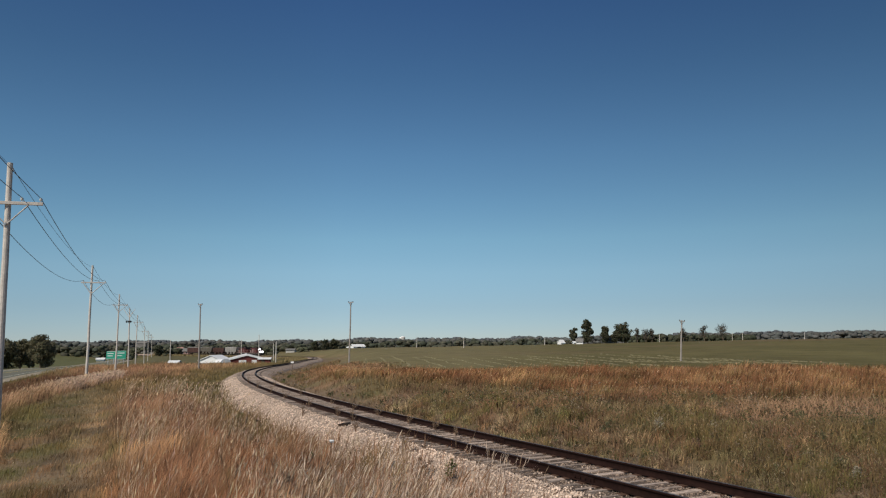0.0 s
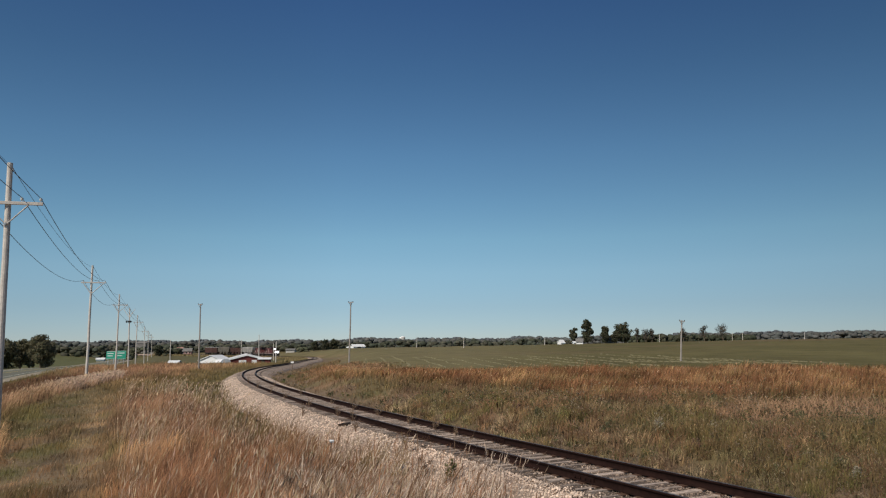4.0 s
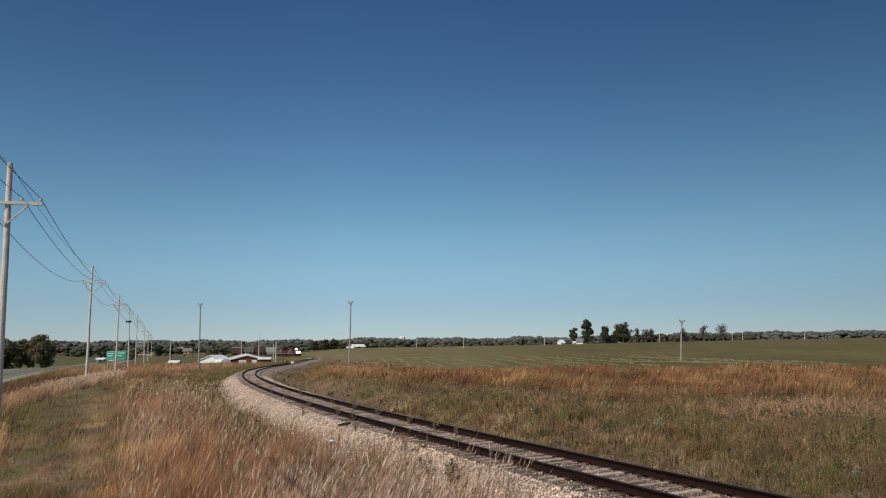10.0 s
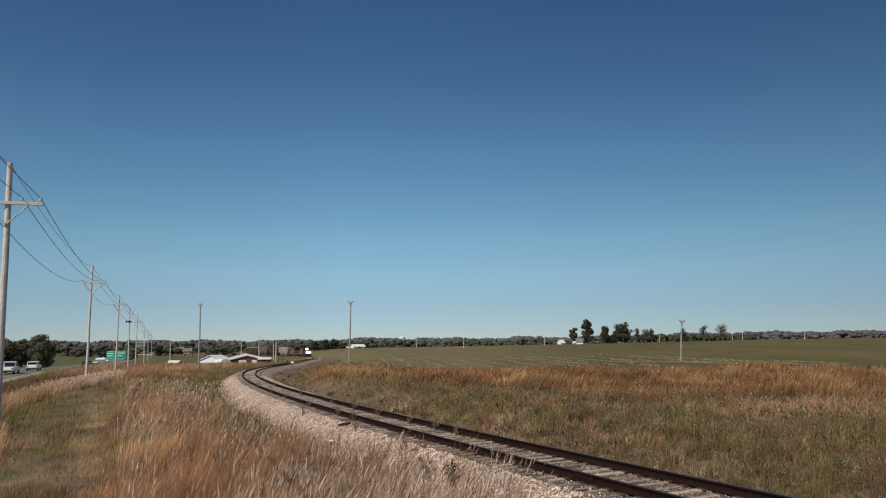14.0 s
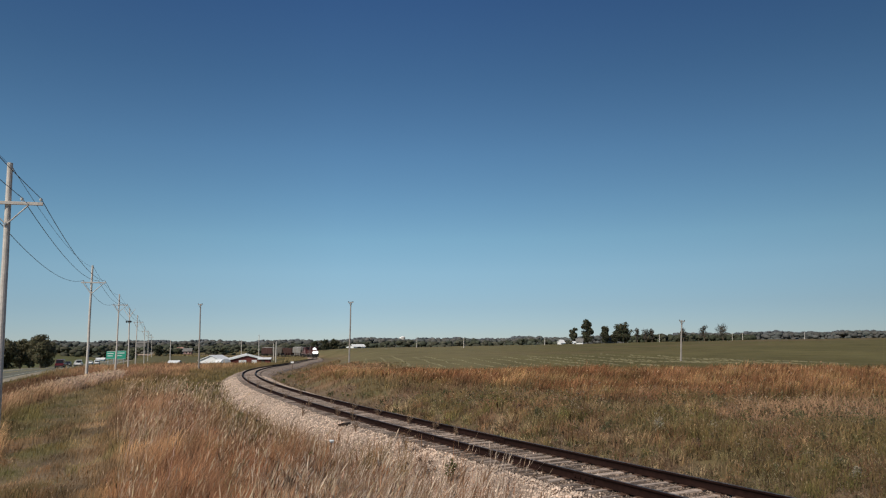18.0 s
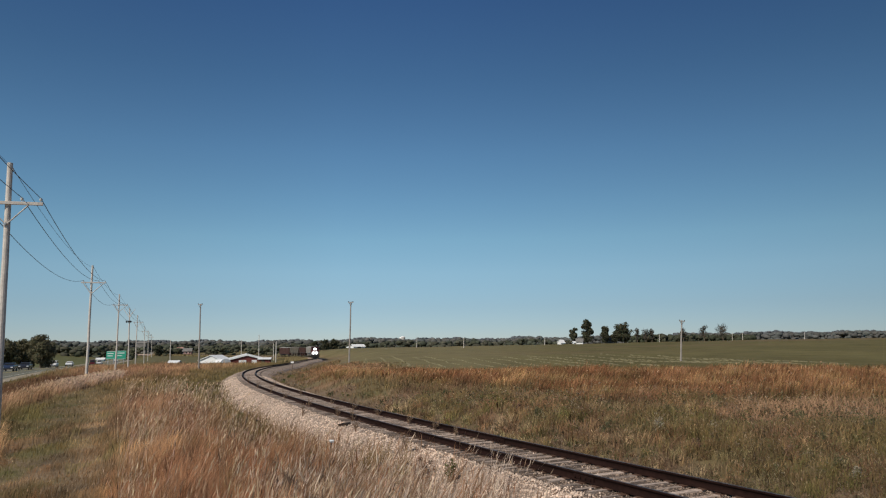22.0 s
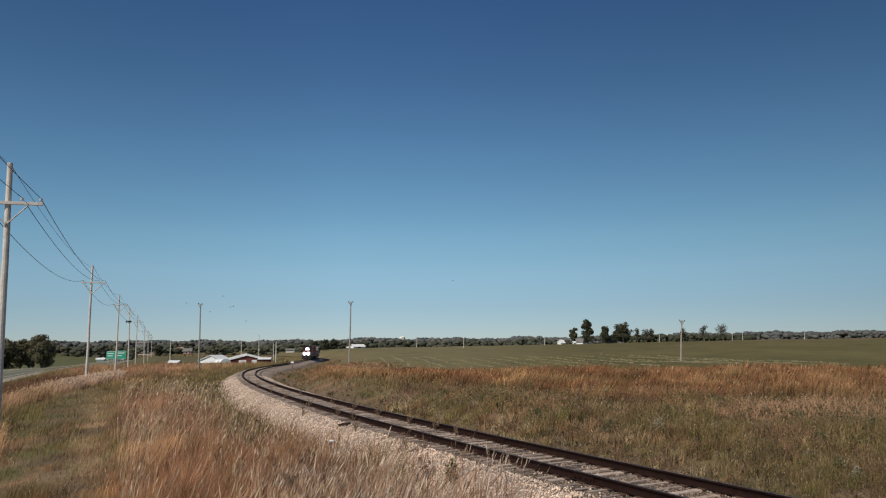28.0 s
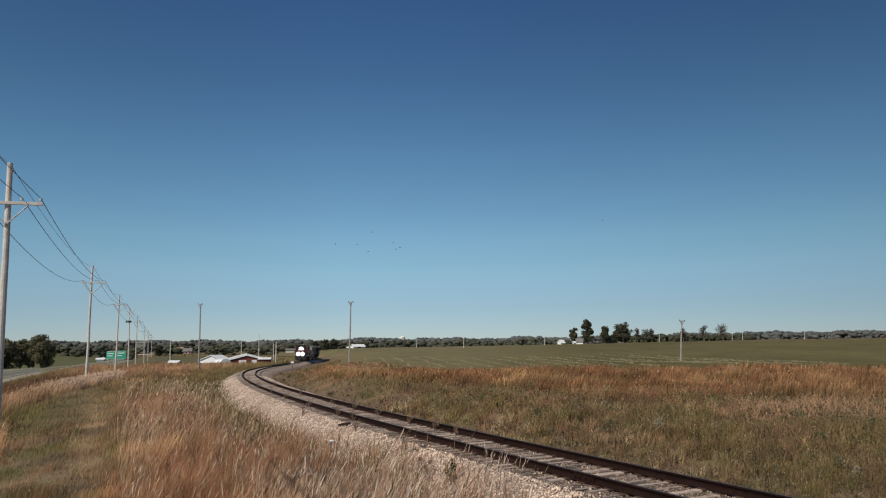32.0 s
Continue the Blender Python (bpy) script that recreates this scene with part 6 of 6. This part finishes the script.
def boxcar(label, mat, half=7.4):
    t = thing("boxcar", pose(0, 0, 0), label, "freight wagon", "wagons of the train")
    part("underframe", boxes((-1.4, 1.4, -half, half, 0.85, 1.15)), M["loco_black"], t)
    body = part("body", boxes((-1.45, 1.45, -half, half, 1.15, 4.1), bevel=0.05), mat, t)
    part("roof", prism([(-1.52, 4.1), (-1.52, 4.16), (0, 4.42), (1.52, 4.16), (1.52, 4.1)], -half - 0.05, half + 0.05), M["car_grey"], t)
    for sx in (-1, 1):
        part("sliding_door", boxes((min(sx * 1.45, sx * 1.53), max(sx * 1.45, sx * 1.53), -1.5, 1.5, 1.2, 4.0)), mat, body)
        for k in range(12):
            y = -half + 0.3 + k * (2 * half - 0.6) / 11
            if abs(y) > 1.6:
                part("rib", boxes((min(sx * 1.45, sx * 1.51), max(sx * 1.45, sx * 1.51), y - 0.06, y + 0.06, 1.2, 4.05)), mat, body)
        bm = bmesh.new()
        for k in range(8):
            tube(bm, [(sx * 1.0, -half - 0.04, 1.2 + k * 0.38), (sx * 1.4, -half - 0.04, 1.2 + k * 0.38)], 0.025, 6)
        part("ladder", bm, M["loco_black"], t)
    for y in (-half + 1.8, half - 1.8):
        truck(t, y, wheelbase=1.8)
    for y0, y1 in ((-half - 0.55, -half), (half, half + 0.55)):
        part("coupler", boxes((-0.15, 0.15, y0, y1, 0.75, 1.0)), M["wheel"], t)
    return t


LOCO = locomotive()
WAGONS = [(locomotive(False), 7.5), (hopper("faded grey covered hopper wagon with rusty ribs", M["car_grey"]), 7.55),
          (hopper("dark brown open hopper wagon", M["car_brown"], False), 7.55),
          (hopper("weathered grey-olive covered hopper wagon", M["car_olive"]), 7.55),
          (boxcar("brown boxcar at the end of the train", M["car_brown"]), 7.95)]


def head_place(t):
    """Place along the railway of the locomotive's nose."""
    return float(np.interp(t, (0, 5.5, 9, 13, 16.6, 20, 24, 28, 32), (372, 342.5, 323, 304.5, 287, 266, 239, 212, 184)))


# ---- road vehicles ----
def rounded(bm, r):
    bmesh.ops.bevel(bm, geom=list(bm.edges), offset=r, segments=2, affect="EDGES", profile=0.5)
    return bm


def vehicle(name, body, paint, label, category, length=4.7, height=1.7):
    v = thing(name, pose(0, 0, 0), label, category, "vehicles on the highway")
    k = length / 4.7
    low = [(-2.35, 0.35), (-2.35, 0.85), (-2.2, 0.98), (-1.0, 1.08), (2.2, 1.08), (2.35, 0.95), (2.35, 0.35)]
    part("body", rounded(prism_y([(a * k, b) for a, b in low], -0.92, 0.92), 0.10), paint, v)
    cabs = dict(suv=[(-1.15, 1.06), (-0.45, height), (1.95, height - 0.02), (2.25, 1.06)], sedan=[(-1.0, 1.06), (-0.25, height), (1.0, height - 0.02), (1.75, 1.06)], pickup=[(-1.1, 1.06), (-0.5, height), (0.45, height), (0.6, 1.06)])
    c = [(a * k, b) for a, b in cabs[body]]
    cabin = part("cabin", rounded(prism_y(c, -0.78, 0.78), 0.07), paint, v)
    z0, z1 = 1.14, height - 0.1
    (a0, _), (a1, _), (a2, _), (a3, _) = c
    lerp = lambda a, b, z: a + (b - a) * (z - 1.06) / (height - 1.06)
    for sx in (-1, 1):
        part("side_window", prism_y([(lerp(a0, a1, z0) + 0.15, z0), (lerp(a0, a1, z1) + 0.12, z1), (lerp(a3, a2, z1) - 0.12, z1), (lerp(a3, a2, z0) - 0.15, z0)], min(sx * 0.78, sx * 0.79), max(sx * 0.78, sx * 0.79)), M["glass"], cabin)
    part("windscreen", prism_y([(lerp(a0, a1, z0) - 0.012, z0), (lerp(a0, a1, z1) - 0.012, z1), (lerp(a0, a1, z1), z1), (lerp(a0, a1, z0), z0)], -0.7, 0.7), M["glass"], cabin)
    part("rear_window", prism_y([(lerp(a3, a2, z0) + 0.012, z0), (lerp(a3, a2, z1) + 0.012, z1), (lerp(a3, a2, z1), z1), (lerp(a3, a2, z0), z0)], -0.7, 0.7), M["glass"], cabin)
    if body == "pickup":
        part("cargo_bed", boxes((-0.75, 0.75, 0.75 * k, 2.2 * k, 1.085, 1.1)), M["dark"], v)
    for y in (-1.4 * k, 1.45 * k):
        for sx in (-1, 1):
            w = part("wheel", rod([(sx * 0.72, y, 0.34), (sx * 0.94, y, 0.34)], 0.34, 16), M["tyre"], v)
            part("hub", rod([(sx * 0.935, y, 0.34), (sx * 0.95, y, 0.34)], 0.2, 12), M["steel"], w)
    for sx in (-1, 1):
        part("headlamp", boxes((sx * 0.7 - 0.17, sx * 0.7 + 0.17, -2.37 * k, -2.34 * k, 0.68, 0.84)), M["sign_white"], v)
        part("tail_lamp", boxes((sx * 0.75 - 0.12, sx * 0.75 + 0.12, 2.34 * k, 2.37 * k, 0.75, 0.95)), M["paint_red"], v)
    for y0, y1 in ((-2.42 * k, -2.3 * k), (2.3 * k, 2.42 * k)):
        part("bumper", boxes((-0.9, 0.9, y0, y1, 0.35, 0.6), bevel=0.03), M["dark"], v)
    return v


def road_pose(s, lane, away):
    x, y = road_xy(s, 1.9 if lane > 0 else -1.9)
    z = float(road_z(s)) + 0.036
    return pose(x, y, z, 0, 0, math.degrees(math.atan2(ROAD_D[1], ROAD_D[0])) + (90 if away else -90))


# each vehicle with its lane and its places along the highway (seconds, metres)
TRAFFIC = [
    (vehicle("suv", "suv", M["paint_white"], "white sport utility vehicle on the highway", "car"), 1, ((0, -380), (13.2, -5.5), (14, 17), (14.4, 28), (16.6, 112), (20, 215), (32, 560))),
    (vehicle("pickup_truck", "pickup", M["paint_white"], "white pickup truck on the highway", "truck", 5.6, 1.85), 1, ((0, -400), (14, -5), (14.4, 8), (16.6, 69), (17.8, 90), (19, 117), (20, 136), (21, 152), (24, 215), (32, 420))),
    (vehicle("van", "suv", M["paint_red"], "dark maroon van on the highway", "car", 5.0, 1.95), 1, ((0, -330), (15.5, -5), (16.6, 25), (17.4, 44), (18.6, 64), (19.5, 84), (20, 95), (22, 140), (24, 185), (32, 380))),
    (vehicle("sedan", "sedan", M["paint_dark"], "dark sedan on the highway", "car", 4.7, 1.5), -1, ((0, 420), (12, 215), (14.4, 165), (18, 103), (19.5, 77), (20, 68), (21, 47), (22, 33), (23, 14), (24, -8), (32, -190))),
    (vehicle("sedan", "sedan", M["paint_blue"], "navy blue sedan on the highway", "car", 4.6, 1.5), -1, ((0, 400), (12, 190), (14.4, 148), (18, 90), (20, 54), (21, 38), (22, 17), (22.5, 8), (24, -26), (32, -210))),
    (vehicle("suv", "suv", M["paint_white"], "white sport utility vehicle on the highway", "car"), -1, ((0, 480), (16.6, 153), (20, 102), (21, 88), (22, 73), (23, 58), (24, 42), (25, 22), (25.5, 13), (27, -16), (32, -136))),
    (vehicle("sedan", "sedan", M["paint_white"], "white sedan on the highway", "car", 4.7, 1.5), -1, ((0, 560), (16.6, 208), (20, 141), (21, 126), (22, 108), (23, 90), (24, 69), (25, 48), (25.5, 36), (27, 0), (32, -116))),
]


def motions():
    walk(LOCO, train_rows(7.0, 4.1, 0.0))
    back = 13.8 + 0.65
    for wagon, half in WAGONS:
        walk(wagon, train_rows(back + half, half - 2.1, 0.0))
        back += 2 * half
    for ob, lane, stations in TRAFFIC:
        walk(ob, [(float(t), road_pose(s, lane, lane > 0)) for t, s in stations])
    for bird, px, py, dist, speed, climb, at in FLOCK:
        rows = []
        for t in range(33):
            p = place(px + speed * (t - at), py + climb * (t - at) + 3 * math.sin(t * 1.3 + px), dist)
            rows.append((float(t), pose(*p, 0, 12 * math.sin(t * 2.1 + py), -75)))
        walk(bird, rows)
    for patch, phase, m in SWAY:
        walk(patch, [(t / 2, Matrix.Translation((0.015 * math.sin(t * 0.8 - phase), 0, 0)) @ m @ pose(0, 0, 0, 0.7 * math.sin(t * 1.1 - phase * 1.3), 1.5 * math.sin(t * 0.8 - phase) + 0.7 * math.sin(t * 2.0 - 2 * phase), 0)) for t in range(65)])
    for tuft, phase, m in TUFTS:
        walk(tuft, [(t / 2, m @ pose(0, 0, 0, 2.5 * math.sin(t * 0.9 + phase) + 1.5 * math.sin(t * 2.3 + 2 * phase), 4.0 * math.sin(t * 0.7 + phase * 1.7) + 2.5 * math.sin(t * 1.9 + phase), 0)) for t in range(65)])


def train_rows(back, reach, up):
    rows = []
    for i in range(33):
        s = head_place(i) + back
        a, b = on_line(s - reach), on_line(s + reach)
        c = (a + b) / 2
        rows.append((float(i), pose(*c, 0, 0, math.degrees(math.atan2(b[1] - a[1], b[0] - a[0])) - 90)))
    return rows


# ---- birds ----
def make_bird(span):
    b = thing("bird", pose(0, 0, 0), "small dark bird in flight with spread wings", "bird", "flock of birds")
    part("body", rod([(0, -0.5 * span, 0), (0, -0.38 * span, 0), (0, -0.1 * span, 0), (0, 0.25 * span, 0.01), (0, 0.5 * span, 0)], [0.01, 0.07 * span, 0.11 * span, 0.06 * span, 0.02], 8), M["bird"], b)
    for sx in (-1, 1):
        bm = bmesh.new()
        tube(bm, [(sx * 0.05 * span, -0.1 * span, 0.02), (sx * 0.5 * span, -0.16 * span, 0.16 * span), (sx * 0.95 * span, 0.05 * span, 0.10 * span)], [0.085 * span, 0.07 * span, 0.01], 6)
        for v in bm.verts:
            v.co.y *= 1.3
        part("wing", bm, M["bird"], b)
    return b


BIRD = make_bird(0.5)
FLOCK = [(BIRD, 395, 527, 170, 66, -29, 28)]
for px, py in ((413, 543), (408, 547), (436, 566), (352, 540), (372, 552), (330, 534), (1000, 420)):
    FLOCK.append((copy_thing(BIRD, pose(0, 0, 0)), px, py, 170 + (px % 7) * 6, 66 + (px % 5) * 2, -26 - (py % 3) * 3, 28 if px < 900 else 31))


# ---- foreground stalks that sway ----
def make_tuft(x, y, n, height, seed):
    r = random.Random(seed)
    z = ground_at(x, y) - 0.03
    m = pose(x, y, z)
    t = thing("grass_tuft", m, "tuft of tall dry stalks with pale feathery seed heads", "grass", "foreground grass tufts")
    for k in range(n):
        h = height * r.uniform(0.65, 1.1)
        a, lean = r.uniform(-0.9, 0.9), r.uniform(0.05, 0.42)
        bx, by = r.uniform(-0.14, 0.14), r.uniform(-0.14, 0.14)
        dx, dy = math.cos(a) * lean * h * (1 if r.random() < 0.75 else -0.7), math.sin(a) * lean * h
        pts = [Vector((bx + dx * f * f, by + dy * f * f, h * f * (1 - 0.12 * f * lean))) for f in (0, 0.3, 0.6, 0.85, 1.0)]
        stalk = part("stalk", rod(pts, [0.0045, 0.004, 0.0035, 0.003, 0.002], 5), M["stalk"], t)
        tip, way = pts[-1], (pts[-1] - pts[-2]).normalized()
        ln = r.uniform(0.10, 0.22)
        head = bmesh.new()
        tube(head, [tip - way * 0.03, tip + way * ln * 0.3, tip + way * ln * 0.7, tip + way * ln], [0.002, r.uniform(0.006, 0.010), 0.006, 0.002], 6)
        part("seed_head", head, M["seed"] if r.random() < 0.35 else M["stalk"], stalk, "feathery seed head")
        f = r.uniform(0.15, 0.55)
        b0 = pts[0].lerp(pts[2], f * 1.4)
        q = r.uniform(0, 6.28)
        b1 = b0 + Vector((math.cos(q) * 0.18, math.sin(q) * 0.18, 0.16))
        b2 = b1 + Vector((math.cos(q) * 0.16, math.sin(q) * 0.16, -0.04))
        part("leaf_blade", rod([b0, b1, b2], [0.004, 0.006, 0.001], 4), M["stalk"], stalk)
    return t, m


TUFTS = []
for k in range(22):
    r = random.Random(900 + k)
    y = r.uniform(6.5, 13.5)
    x = y * r.uniform(-0.32, 0.08) + r.uniform(-0.2, 0.2)
    if from_line(x, y)[0][0] > -3.6:
        x -= 1.2
    tuft, m = make_tuft(x, y, r.randint(4, 7), r.uniform(1.0, 1.5), k)
    TUFTS.append((tuft, r.uniform(0, 6.28), m))
for k in range(16):
    r = random.Random(950 + k)
    y = r.uniform(7.6, 10.6)
    x = y * r.uniform(-0.15, 0.05)
    if from_line(x, y)[0][0] > -3.5:
        x -= 0.9
    tuft, m = make_tuft(x, y, r.randint(2, 4), r.uniform(1.35, 1.85), 60 + k)
    TUFTS.append((tuft, r.uniform(0, 6.28), m))


# ---- ties, the nearest singly ----
def build_ties():
    def block(seed):
        r = random.Random(seed)
        bm = bmesh.new()
        v = box(bm, -1.3, 1.3, -0.052, 0.052, -0.36, -0.166, 0.012)
        for w in bm.verts:
            w.co += Vector((r.uniform(-0.06, 0.06), r.uniform(-0.012, 0.012), r.uniform(-0.010, 0.006)))
        me = bpy.data.meshes.new("tie")
        bm.to_mesh(me)
        bm.free()
        me.materials.append(M["tie"])
        return me

    kinds = [block(k) for k in range(6)]
    bm = boxes((-0.17, 0.17, -0.09, 0.09, -0.176, -0.160))
    plate = bpy.data.meshes.new("tie_plate")
    bm.to_mesh(plate)
    bm.free()
    plate.materials.append(M["plate"])
    r = random.Random(5)
    s, n = -6.0, 0
    rest = bmesh.new()
    while s < 330:
        p, d = on_line(s), on_line(s + 0.2)
        a = math.degrees(math.atan2(d[1] - p[1], d[0] - p[0])) - 90 + r.uniform(-2.2, 2.2)
        m = pose(p[0] + r.uniform(-0.04, 0.04), p[1], p[2] + r.uniform(-0.022, 0.004), 0, r.uniform(-0.4, 0.4), a)
        if n < 295:
            ob = new("tie", kinds[n % 6])
            ob.parent, ob.matrix_basis = TRACK, m
            if n < 80:
                for sx in (-0.7525, 0.7525):
                    q = new("tie_plate", plate)
                    q.parent, q.location = ob, (sx, 0, 0)
        else:
            box(rest, -1.3, 1.3, -0.056, 0.056, -0.36, -0.172, m=m)
        s += r.uniform(0.41, 0.45)
        n += 1
    ob = mesh_object("far_ties", rest, M["tie"])
    ob.parent = TRACK
    ob["kind"] = "stuff"


build_ties()
motions()
